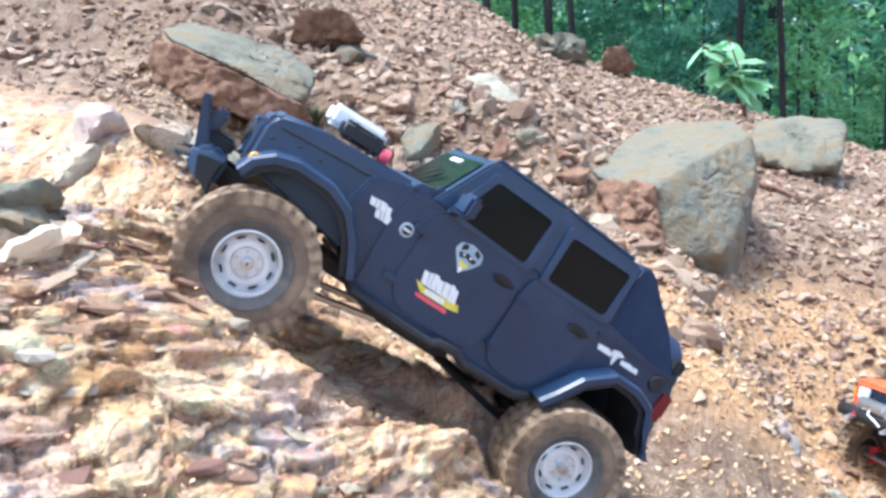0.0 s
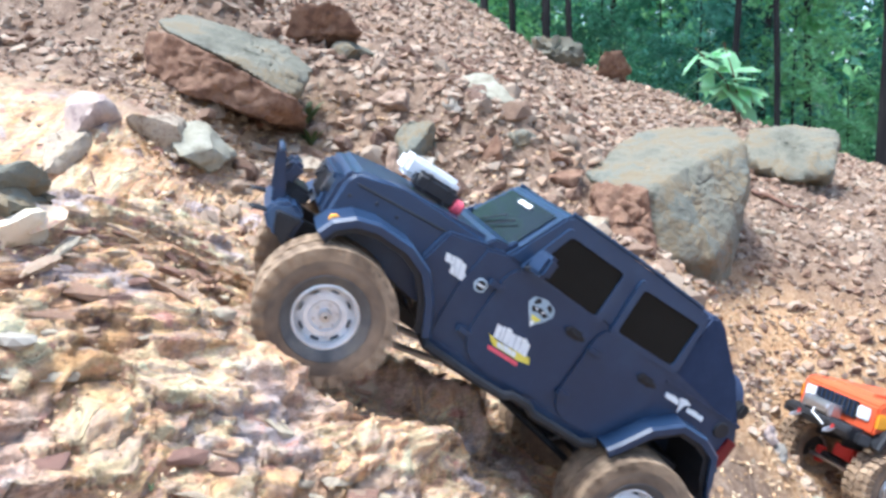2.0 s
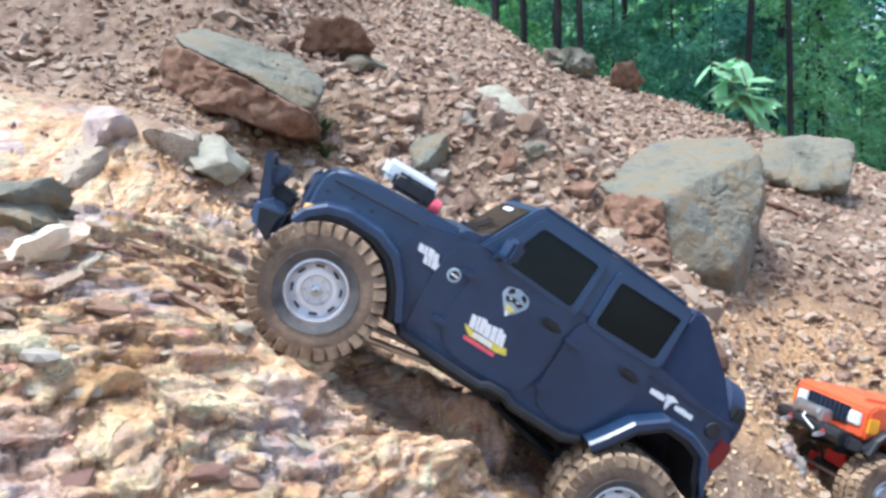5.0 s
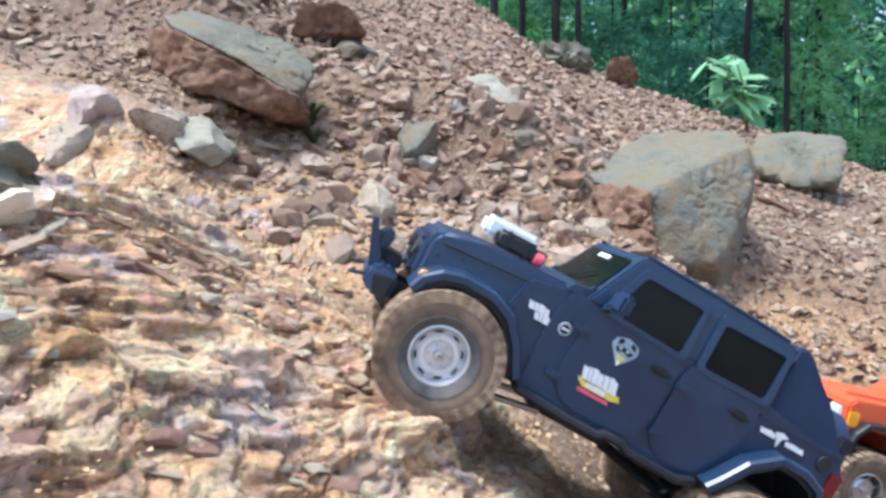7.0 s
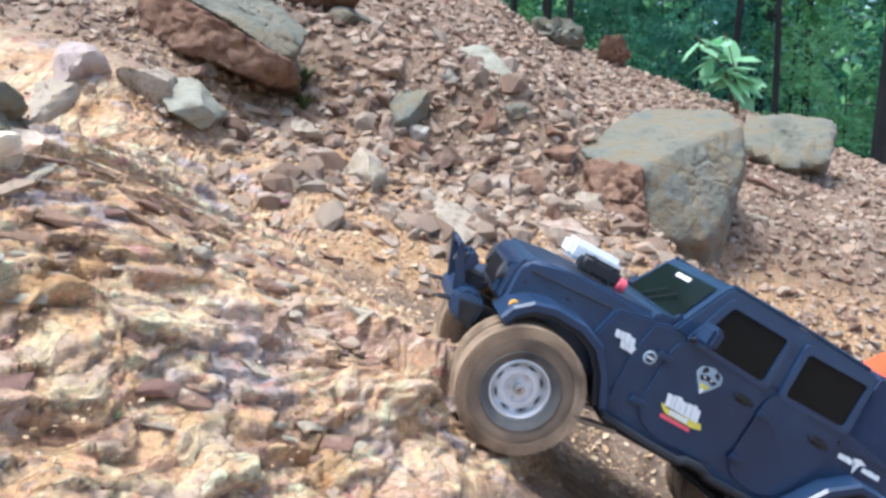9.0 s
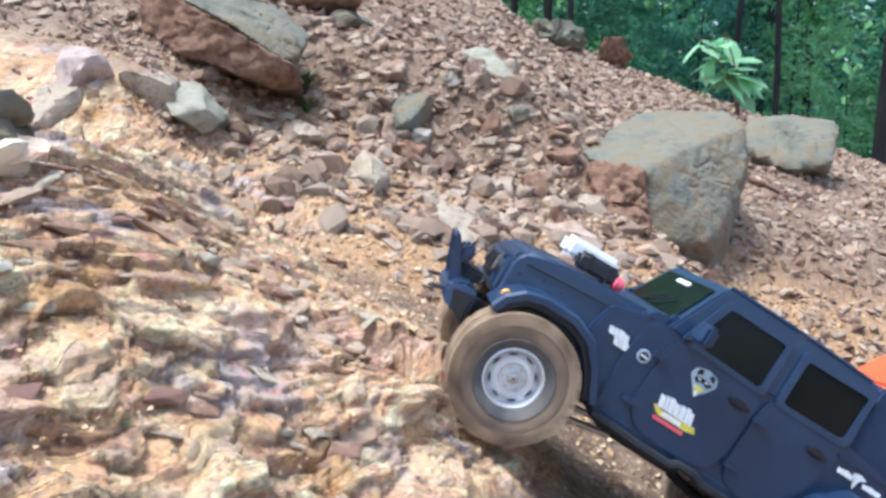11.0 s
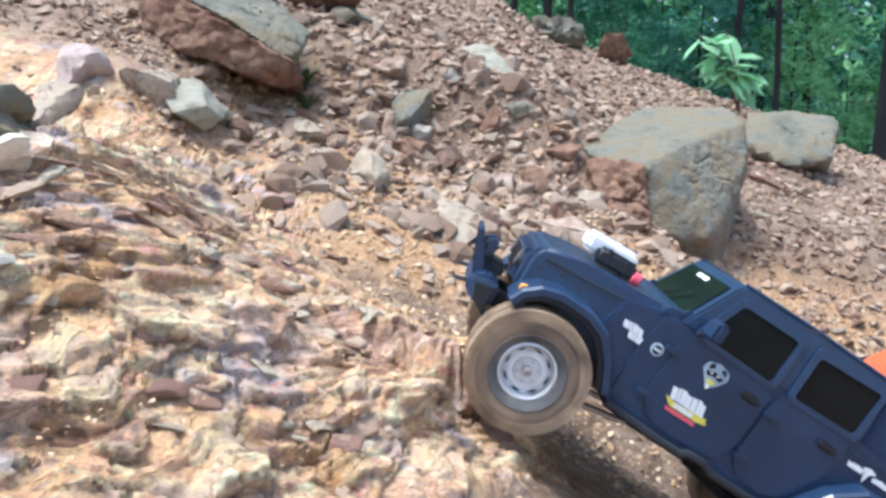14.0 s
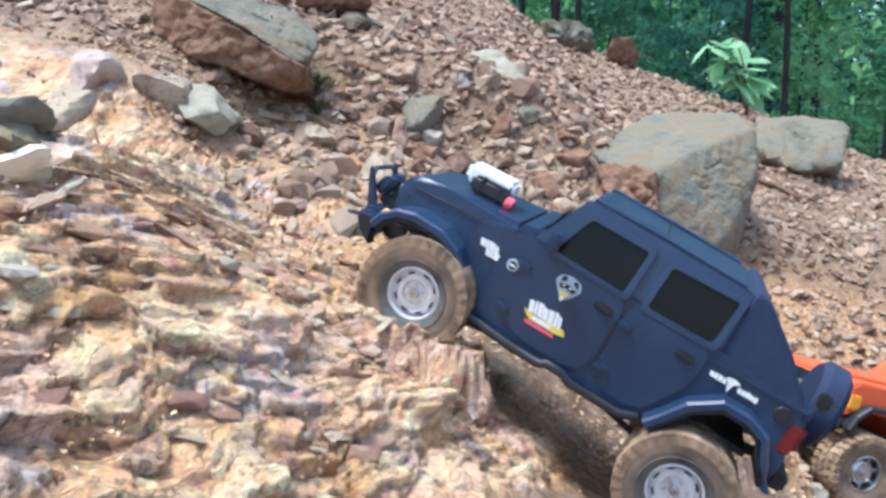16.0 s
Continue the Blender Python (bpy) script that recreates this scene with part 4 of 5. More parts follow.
    part("tailgate_latch", box((0.010, 0.014, 0.014), (-0.222, 0.052, 0.190), (0, 0, 0), 0.002), PLASTIC, car)
    # front bumper with hoop and lamps
    bump = part("front_bumper", prism([(0.200, 0.104), (0.200, 0.126), (0.214, 0.131), (0.226, 0.123), (0.229, 0.112), (0.218, 0.102)], -0.058, 0.058, 0.003, lambda x, z: 1.0 - 9.0 * max(0, x - 0.209)), PAINT, car, "blue-grey steel winch bumper")
    for s in (1, -1):
        # wings take the black material, darker than the rest of the bumper
        part("bumper_wing", prism([(0.202, 0.124), (0.206, 0.110), (0.199, 0.096), (0.216, 0.106), (0.222, 0.120)], s * 0.045, s * 0.062, 0.0015), PLASTIC, bump, "dark drooping bumper wing")
        part("bumper_horn", prism([(0.216, 0.124), (0.2375, 0.1585), (0.2410, 0.1605), (0.2425, 0.157), (0.226, 0.118)], s * 0.030, s * 0.0335, 0.0012), PAINT, bump, "upright blue-grey horn plate")
        part("shackle", tube([(0.227, s * 0.042 + 0.004, 0.114), (0.236, s * 0.042 + 0.0035, 0.111), (0.239, s * 0.042, 0.110), (0.236, s * 0.042 - 0.0035, 0.111), (0.227, s * 0.042 - 0.004, 0.114)], 0.0014, 6), PLASTIC, bump)
        lamp = part("spot_lamp", box((0.012, 0.020, 0.019), (0.224, s * 0.0145, 0.1465), (0, -14, 0), 0.003), PAINT, bump, "square blue-grey spot lamp")
        part("lamp_lens", box((0.002, 0.016, 0.015), (0.2302, s * 0.0145, 0.1450), (0, -14, 0), 0.0008), DULLENS, lamp)
        part("lamp_bracket", box((0.006, 0.006, 0.012), (0.220, s * 0.0145, 0.134), (0, -14, 0), 0.001), PLASTIC, lamp)
        part("bumper_bracket", box((0.030, 0.008, 0.010), (0.194, s * 0.030, 0.116), (0, 0, 0), 0.001), PLASTIC, car)
    part("hoop", tube([(0.236, -0.0315, 0.151), (0.2395, -0.0220, 0.1575), (0.2395, 0.0220, 0.1575), (0.236, 0.0315, 0.151)], 0.0024, 8), PAINT, bump, "", True)
    part("winch", box((0.018, 0.044, 0.014), (0.210, 0, 0.133), (0, 0, 0), 0.003), PLASTIC, bump)
    # chassis
    for s in (1, -1):
        part("chassis_rail", prism([(0.200, 0.116), (0.200, 0.105), (0.12, 0.092), (-0.12, 0.090), (-0.205, 0.108), (-0.205, 0.118), (-0.12, 0.102), (0.12, 0.104)], s * 0.027, s * 0.031, 0.0005), PLASTIC, car)
        part("lower_link", tube([(0.128, s * 0.034, 0.064), (0.030, s * 0.026, 0.080)], 0.0032, 7), CHROME, car, "dull metal suspension link")
        part("lower_link", tube([(-0.133, s * 0.034, 0.062), (-0.035, s * 0.026, 0.080)], 0.0032, 7), PLASTIC, car)
        for x in (0.138, -0.138):
            sh = part("shock_absorber", tube([(x + 0.006, s * 0.050, 0.082), (x - 0.008, s * 0.041, 0.150)], 0.0052, 10), PLASTIC, car, "", True)
            part("spring", tube([(x + 0.006 - 0.014 * k / 40, s * (0.050 - 0.009 * k / 40) + 0.0072 * math.cos(k * 1.1), 0.086 + 0.05 * k / 40) for k in range(41)], 0.0009, 5), CHROME, sh)
    part("skid_plate", box((0.085, 0.062, 0.022), (0.0, 0, 0.090), (0, 0, 0), 0.004), PLASTIC, car)
    part("motor", lathe_at((0.017, 0.046), (0.05, 0.0, 0.110), (0, 0, 90)), CHROME, car, "", True)
    part("floor_pan", box((0.27, 0.140, 0.006), (-0.055, 0, 0.117), (0, 0, 0), 0.001), PLASTIC, car)
    # axles and wheels, which move on the springs
    axles = []
    for name in ("front_axle", "rear_axle"):
        a = tube([(0, -0.066, 0), (0, 0.066, 0)], 0.0068, 10)
        join(a, lathe_at((0.016, 0.024), (0.0, 0.012, 0.0), (0, 0, 90)))
        axles.append(part(name, a, PLASTIC, car, "", True))
    wheels = [wheel_thing(car, m, RIM, "mud-caked tyre on a white pierced rim") for m in (False, True, False, True)]
    for w in wheels:
        w.scale = (0.94, 1.0, 0.94)
    return car, axles, wheels


def lathe_at(size, at, turn=(0, 0, 0)):
    """A round boss of radius and length, its axis along y before the turn, edges eased."""
    r, l = size
    e = min(r, l) * 0.22
    b = lathe([(r, -l / 2 + e), (r, l / 2 - e), (r - e, l / 2), (r * 0.02, l / 2), (r * 0.02, -l / 2), (r - e, -l / 2)], 28)
    bmesh.ops.transform(b, matrix=pose(*at, *turn), verts=b.verts)
    return b


crawler, crawler_axles, crawler_wheels = build_crawler()


# ---- the second truck, waiting below ----
def build_orange():
    car = thing("orange_truck", "glossy orange radio-controlled truck with black grille and bumper", "toy truck")
    half = 0.086
    body = [(0.205, 0.128), (0.208, 0.170), (0.198, 0.179), (0.070, 0.190), (0.045, 0.190), (-0.200, 0.186), (-0.212, 0.170), (-0.212, 0.115), (-0.196, 0.115),
            (-0.184, 0.145), (-0.130, 0.145), (-0.112, 0.108), (0.096, 0.108), (0.112, 0.146), (0.186, 0.146), (0.198, 0.128)]
    part("body_shell", prism(body, -half, half, 0.003), ORANGE, car, "glossy orange body")
    part("bonnet_bulge", prism([(0.19, 0.178), (0.185, 0.184), (0.08, 0.193), (0.075, 0.186)], -0.045, 0.045, 0.002), ORANGE, car)
    cab = [(0.060, 0.187), (0.010, 0.236), (-0.190, 0.238), (-0.208, 0.185)]
    part("cabin", prism(cab, -half + 0.003, half - 0.003, 0.003, lambda x, z: 1 - 1.6 * max(0, z - 0.19)), ORANGE, car, "orange cabin roof", True)
    for s in (1, -1):
        for poly in ([(0.040, 0.193), (0.008, 0.229), (-0.040, 0.229), (-0.040, 0.193)], [(-0.050, 0.193), (-0.050, 0.229), (-0.110, 0.229), (-0.110, 0.193)], [(-0.120, 0.193), (-0.120, 0.229), (-0.180, 0.228), (-0.188, 0.193)]):
            b = bmesh.new()
            lo = [b.verts.new((x, s * (half - 0.003) * (1 - 1.6 * max(0, z - 0.19)) + s * 0.0012, z)) for x, z in poly]
            f = b.faces.new(lo)
            bmesh.ops.solidify(b, geom=[f], thickness=0.001)
            part("window", b, GLASS, car, "dark side window")
        part("headlight", box((0.005, 0.026, 0.019), (0.2085, s * 0.061, 0.1535), (0, 4, 0), 0.002), LENS, car, "square clear headlight")
        part("turn_signal", box((0.020, 0.005, 0.022), (0.197, s * 0.0865, 0.1500), (0, 4, 0), 0.002), AMBER, car, "amber corner light")
        part("fender_flare", arch([(0.201, 0.112), (0.194, 0.134), (0.178, 0.152), (0.150, 0.156), (0.122, 0.152), (0.106, 0.134), (0.096, 0.106)], 0.078, 0.100, 0.004, s), PLASTIC, car, "black fender flare")
        part("fender_flare", arch([(-0.108, 0.106), (-0.118, 0.134), (-0.134, 0.152), (-0.158, 0.156), (-0.184, 0.150), (-0.198, 0.112)], 0.078, 0.100, 0.004, s), PLASTIC, car, "black fender flare")
        part("bumper_end", box((0.018, 0.020, 0.016), (0.216, s * 0.083, 0.1180), (0, 0, s * -22), 0.002), PLASTIC, car)
        part("shackle", tube([(0.232, s * 0.040 + 0.005, 0.118), (0.243, s * 0.040 + 0.0045, 0.112), (0.248, s * 0.040, 0.110), (0.243, s * 0.040 - 0.0045, 0.112), (0.232, s * 0.040 - 0.005, 0.118)], 0.0018, 6), CHROME, car, "steel shackle")
        part("tow_tab", box((0.010, 0.010, 0.012), (0.230, s * 0.040, 0.1200), (0, 0, 0), 0.002), REDPART, car, "red tow mount")
        part("chassis_rail", box((0.40, 0.006, 0.012), (0.0, s * 0.03, 0.1), (0, 0, 0), 0.001), PLASTIC, car)
        part("steering_knuckle", box((0.014, 0.012, 0.026), (0.156, s * 0.060, 0.060), (0, 0, 0), 0.002), REDPART, car, "red metal steering knuckle")
    part("grille", box((0.004, 0.096, 0.026), (0.2085, 0, 0.1535), (0, 4, 0), 0.001), PLASTIC, car, "black slotted grille")
    for k in range(9):
        part("grille_bar", box((0.003, 0.0026, 0.025), (0.2115, (k - 4) * 0.0105, 0.1535), (0, 4, 0), 0.0005), PAINT, car)
    part("front_bumper", prism([(0.206, 0.110), (0.208, 0.131), (0.232, 0.131), (0.236, 0.122), (0.230, 0.110)], -0.074, 0.074, 0.002), PLASTIC, car, "black steel bumper")
    part("winch", lathe_at((0.011, 0.052), (0.226, -0.006, 0.140)), CHROME, car, "silver winch drum", True)
    for y in (-0.036, 0.024):
        part("winch_end", box((0.022, 0.010, 0.022), (0.226, y, 0.140), (0, 0, 0), 0.003), CHROME, car)
    part("winch_line", tube([(0.234, -0.010, 0.135), (0.240, -0.005, 0.128), (0.243, 0.012, 0.124), (0.245, 0.032, 0.118)], 0.0014, 6), WHITE, car, "pale winch rope")
    part("steering_rod", tube([(0.172, -0.062, 0.058), (0.172, 0.062, 0.058)], 0.0030, 7), CHROME, car, "bare metal tie rod")
    part("servo_plate", box((0.026, 0.044, 0.020), (0.165, 0.01, 0.082), (0, 0, 0), 0.002), REDPART, car, "red servo mount")
    part("floor_pan", box((0.36, 0.15, 0.006), (0.0, 0, 0.112), (0, 0, 0), 0.001), PLASTIC, car)
    for x in (0.153, -0.153):
        part("axle", tube([(x, -0.066, 0.06), (x, 0.066, 0.06)], 0.008, 10), PLASTIC, car, "", True)
        for i, s in enumerate((1, -1)):
            w = wheel_thing(car, s < 0, CHROME, "muddy tyre on a black and silver spoked rim", 7, True)
            w.matrix_basis = pose(x, s * 0.0875, 0.06, 0, 31 * i, 0)
    return car


orange = build_orange()


# ---- single stones and boulders ----
def boulder(name, points, material, label, w=0.006, rough=0.006, sub=5):
    c = Vector((sum(p[0] for p in points) / len(points), sum(p[1] for p in points) / len(points), min(p[2] for p in points)))
    ob = part(name, worn_solid([Vector(p) - c for p in points], w, rough, sub, c.x * 3), material, None, "", True)
    ob.location = c
    return tagged(ob, label, "boulder" if name == "boulder" else "earth clod")


boulder("boulder", [(0.257, 1.590, 0.313), (0.304, 1.526, 0.290), (0.372, 1.503, 0.290), (0.375, 1.478, 0.160), (0.478, 1.487, 0.152), (0.540, 1.554, 0.197), (0.592, 1.620, 0.277), (0.604, 1.690, 0.369),
                    (0.603, 1.825, 0.399), (0.424, 1.824, 0.396), (0.353, 1.716, 0.349), (0.491, 1.889, 0.138), (0.652, 1.894, 0.176), (0.530, 1.60, 0.02), (0.41, 1.58, 0.03)], STONE_GREY,
        "large angular grey-green boulder with ochre stains on the slope", 0.0030, 0.0036, 6)
boulder("soil_clod", [(0.264, 1.538, 0.296), (0.362, 1.487, 0.283), (0.364, 1.448, 0.163), (0.345, 1.416, 0.08), (0.296, 1.431, 0.158), (0.267, 1.48, 0.244), (0.319, 1.706, 0.274), (0.422, 1.69, 0.10), (0.410, 1.706, 0.274), (0.26, 1.55, 0.10)], STONE_BROWN,
        "dark brown earth bank packed under the boulder", 0.004, 0.008, 6)
boulder("boulder", [(0.794, 2.25, 0.368), (0.877, 2.40, 0.408), (1.01, 2.45, 0.408), (1.119, 2.40, 0.394), (1.044, 2.20, 0.341), (0.982, 2.12, 0.262), (0.876, 2.12, 0.248), (0.791, 2.15, 0.300), (0.80, 2.42, 0.2), (1.09, 2.40, 0.2)],
        STONE_GREY, "grey weathered boulder near the crest", 0.012, 0.008, 5)
boulder("boulder", [(-0.506, 1.50, 0.614), (-0.479, 1.60, 0.639), (-0.386, 1.60, 0.591), (-0.291, 1.60, 0.573), (-0.246, 1.55, 0.524), (-0.252, 1.45, 0.470), (-0.285, 1.405, 0.478), (-0.347, 1.385, 0.523), (-0.467, 1.425, 0.582),
                    (-0.30, 1.60, 0.44), (-0.45, 1.62, 0.5), (-0.27, 1.47, 0.45)], STONE_GREY, "long grey-green slab boulder jutting from brown earth", 0.0028, 0.0045, 6)
boulder("soil_clod", [(-0.510, 1.455, 0.585), (-0.470, 1.424, 0.580), (-0.350, 1.386, 0.521), (-0.284, 1.400, 0.478), (-0.246, 1.440, 0.455), (-0.310, 1.395, 0.430), (-0.444, 1.400, 0.478), (-0.525, 1.45, 0.52), (-0.25, 1.56, 0.40), (-0.50, 1.60, 0.50), (-0.40, 1.60, 0.56)], STONE_BROWN,
        "brown earth bank under the slab boulder", 0.003, 0.006, 6)
boulder("boulder", [(0.33, 3.75, 0.74), (0.40, 3.70, 0.86), (0.56, 3.75, 0.85), (0.66, 3.72, 0.78), (0.64, 3.9, 0.62), (0.36, 3.95, 0.66), (0.48, 3.68, 0.70)], STONE_GREY, "bluish grey rock on the crest by the wood", 0.02, 0.02, 4)
boulder("boulder", [(0.66, 3.72, 0.66), (0.70, 3.70, 0.78), (0.80, 3.72, 0.78), (0.85, 3.74, 0.70), (0.83, 3.9, 0.55), (0.68, 3.92, 0.60)], STONE_BROWN, "brown earthy rock on the crest by the wood", 0.02, 0.012, 4)
boulder("boulder", [(-0.33, 1.72, 0.60), (-0.30, 1.70, 0.68), (-0.20, 1.72, 0.67), (-0.16, 1.74, 0.61), (-0.2, 1.85, 0.56), (-0.31, 1.85, 0.58)], STONE_BROWN, "brown rock high on the rubble slope", 0.008, 0.006, 5)

MATS = {"violet": mat("violet_grey_stone", [(0.185, 0.134, 0.119), (0.302, 0.231, 0.205), (0.378, 0.294, 0.246), (0.336, 0.235, 0.164)], 50, 0.85, bump=0.5), "pale": STONE_PALE, "green": mat("pale_greenish_stone", [(0.165, 0.140, 0.095), (0.250, 0.230, 0.170), (0.315, 0.295, 0.230)], 45, 0.85, bump=0.4),
        "grey": STONE_GREY, "tan": STONE_RED, "brown": STONE_BROWN, "white": mat("whitish_stone", [(0.24, 0.205, 0.16), (0.34, 0.305, 0.25)], 60, 0.8, bump=0.3), "dark": mat("dark_red_stone", [(0.14, 0.06, 0.06), (0.24, 0.12, 0.11)], 40, 0.8, bump=0.4)}
WORDS = {"violet": "rounded violet-grey stone bedded in the slope", "pale": "pale beige stone half sunk in rubble", "green": "flat pale greenish slab on the slope", "grey": "angular grey block among the rubble",
         "tan": "tan broken stone among the rubble", "brown": "brown earthy stone on the slope", "white": "small whitish stone on the slope", "dark": "small dark red stone chip on sand"}
STONES_A = [(-0.516, 1.202, 0.104, 0.092, "violet"), (-0.441, 1.233, 0.108, 0.088, "pale"), (-0.385, 1.278, 0.132, 0.052, "green"), (-0.536, 1.145, 0.109, 0.039, "pale"), (-0.209, 1.725, 0.105, 0.070, "grey"),
            (-0.224, 1.396, 0.052, 0.047, "pale"), (-0.184, 1.406, 0.038, 0.038, "tan"), (-0.161, 1.567, 0.038, 0.038, "tan"), (-0.128, 1.543, 0.048, 0.048, "tan"), (-0.066, 1.540, 0.089, 0.110, "grey"),
            (-0.045, 1.461, 0.079, 0.061, "brown"), (-0.043, 1.522, 0.046, 0.034, "white"), (-0.006, 1.447, 0.069, 0.049, "tan"), (-0.096, 1.495, 0.051, 0.071, "tan"), (-0.118, 1.357, 0.051, 0.041, "tan"),
            (0.140, 1.591, 0.070, 0.054, "grey"), (0.209, 1.585, 0.054, 0.032, "brown"), (0.090, 1.555, 0.063, 0.061, "brown"), (0.254, 1.455, 0.065, 0.041, "pale"), (0.063, 1.692, 0.149, 0.057, "green")]
STONES_B = [(0.064, 1.641, 0.078, 0.033, "tan"), (0.188, 1.367, 0.065, 0.046, "brown"), (0.200, 1.293, 0.114, 0.053, "tan"), (0.031, 1.245, 0.118, 0.034, "pale"), (-0.119, 1.311, 0.098, 0.044, "pale"), (-0.225, 1.163, 0.033, 0.020, "dark"),
            (0.681, 1.788, 0.049, 0.036, "pale"), (-0.090, 1.609, 0.065, 0.049, "tan"), (-0.188, 1.524, 0.052, 0.052, "tan"), (-0.204, 1.349, 0.055, 0.037, "tan"), (0.154, 1.453, 0.059, 0.059, "brown"), (0.092, 1.413, 0.067, 0.048, "tan"),
            (0.226, 1.548, 0.063, 0.047, "brown"), (-0.356, 1.508, 0.061, 0.051, "brown"), (-0.312, 1.537, 0.063, 0.052, "brown"), (0.017, 1.620, 0.044, 0.033, "white"), (-0.071, 1.432, 0.049, 0.049, "brown"),
            (0.442, 1.083, 0.028, 0.026, "white"), (0.499, 1.086, 0.030, 0.046, "green"), (0.423, 1.079, 0.030, 0.024, "violet")]
rng = random.Random(5)
for x, y, w, h, kind in STONES_A + STONES_B:
    flat = h < 0.5 * w
    b = chunk(rng, (w * 0.66, max(w, h) * (0.62 if not flat else 0.8), h * 0.72), 1.0, 15, 4, (0.36, 0.72))
    bmesh.ops.rotate(b, cent=(0, 0, 0), matrix=Matrix.Rotation(radians(rng.uniform(-20, 20)), 3, "Z") @ Matrix.Rotation(radians(22 if flat else 8), 3, "X") @ Matrix.Rotation(radians(rng.uniform(4, 18)), 3, "Y"), verts=b.verts)
    b.normal_update()
    for v in b.verts:
        p = v.co + Vector((x, y, 0)) * 9
        v.co += v.normal * (noise.fractal(p * 28, 1.0, 2.0, 4) * 0.005 + noise.fractal(p * 90, 1.0, 2.0, 3) * 0.0022 + noise.cell(p * 45) * 0.0012)
    ob = part("stone", b, MATS[kind], None, "", True)
    ob.location = (x, y + 0.25 * w, ground_z(x, y + 0.2 * w) + (0.04 if x > -0.3 else 0.02) * h)
    tagged(ob, WORDS[kind], "stone", "stones on the slope")


# ---- foreground details ----
def outcrop():
    """The layered knob on the shelf: a stack of thin irregular beds."""
    knob = thing("rock_outcrop", "layered greenish-brown rock knob on the shelf", "rock")
    r2 = random.Random(3)
    z0 = ground_z(-0.262, 0.52)
    for k in range(7):
        s = 0.052 - 0.0035 * abs(k - 3) + r2.uniform(-0.004, 0.004)
        b = chunk(r2, (s * 0.72, s * 0.8, 0.016), 1.0, 12, 3)
        for v in b.verts:
            v.co += v.normal * noise.fractal(v.co * 60 + Vector((k, 0, 0)), 1.0, 2.0, 3) * 0.006
        ob = part("bed", b, STONE_GREY if k > 4 else BEDROCK, knob, "mossy top bed" if k == 6 else "", True)
        ob.location = (r2.uniform(-0.005, 0.005), r2.uniform(-0.004, 0.004), -0.042 + 0.0108 * k)
        ob.rotation_euler = (radians(r2.uniform(-4, 4)), radians(r2.uniform(4, 10)), r2.uniform(0, 6))
    knob.location = (-0.262, 0.482, 0.338)
    return knob


outcrop()
b = chunk(random.Random(8), (0.014, 0.010, 0.009), 1.0, 8, 2)
q = part("quartz_stone", b, MATS["white"])
q.location = (-0.213, 0.383, ground_z(-0.213, 0.383) + 0.003)
tagged(q, "white quartz lump wedged in a crack", "stone")
tw = part("twig", tube([(-0.0713, 0.5700, 0.0), (-0.062, 0.583, -0.006), (-0.0480, 0.6020, -0.013)], 0.0016, 6, taper=0.0011), TWIG)
tw.location = (0, 0, max(ground_z(-0.0713, 0.57), ground_z(-0.048, 0.602) + 0.013) + 0.003)
tagged(tw, "short reddish-brown twig lying on bare rock", "twig", "twigs")


def root(points, r, label):
    pts = []
    for (x0, y0), (x1, y1) in zip(points, points[1:]):
        for k in range(6):
            t = k / 6
            x, y = x0 + (x1 - x0) * t, y0 + (y1 - y0) * t
            pts.append((x, y, ground_z(x, y) + r * 1.5))
    return tagged(part("twig", tube(pts, r, 6, taper=r * 0.5), TWIG), label, "twig", "twigs")


root([(-0.55, 1.28), (-0.53, 1.20), (-0.48, 1.12), (-0.40, 1.08)], 0.0022, "thin dark root trailing over the slope")
root([(0.33, 2.05), (0.46, 1.98), (0.60, 1.96)], 0.006, "dead grey-brown branch lying on rubble")
root([(0.30, 2.3), (0.50, 2.2), (0.62, 2.22)], 0.005, "dead grey-brown branch lying on rubble")
root([(0.74, 2.02), (0.80, 1.96), (0.88, 1.95)], 0.006, "dead grey-brown branch lying on rubble")
root([(0.04, 1.98), (0.16, 1.93), (0.22, 1.95)], 0.004, "dead grey-brown branch lying on rubble")


# ---- plants ----
def leaf_mesh(rng, centre, spread_, count, size, out, droop=0.3):
    """Adds count pointed leaves round a centre to the lists out = (verts, faces)."""
    verts, faces = out
    g = np.random.default_rng(rng.randrange(1 << 30))
    p = np.array(centre) + g.normal(0, 1, (count, 3)) * np.array(spread_)
    d = np.stack([g.uniform(-1, 1, count), g.uniform(-1, 1, count), g.uniform(-0.6 - droop, 0.5, count)], 1)
    d /= np.linalg.norm(d, axis=1, keepdims=True)
    s = np.cross(d, np.stack([g.uniform(-0.4, 0.4, count), g.uniform(-0.4, 0.4, count), np.ones(count)], 1))
    s /= np.linalg.norm(s, axis=1, keepdims=True)
    l = (size * g.uniform(0.6, 1.25, count))[:, None]
    n = np.cross(d, s) * l * 0.12
    quad = np.stack([p, p + d * l * 0.45 + s * l * 0.27 + n, p + d * l, p + d * l * 0.45 - s * l * 0.27 + n], 1).reshape(-1, 3)
    i = len(verts)
    verts += quad.tolist()
    faces += [(i + 4 * k, i + 4 * k + 1, i + 4 * k + 2, i + 4 * k + 3) for k in range(count)]


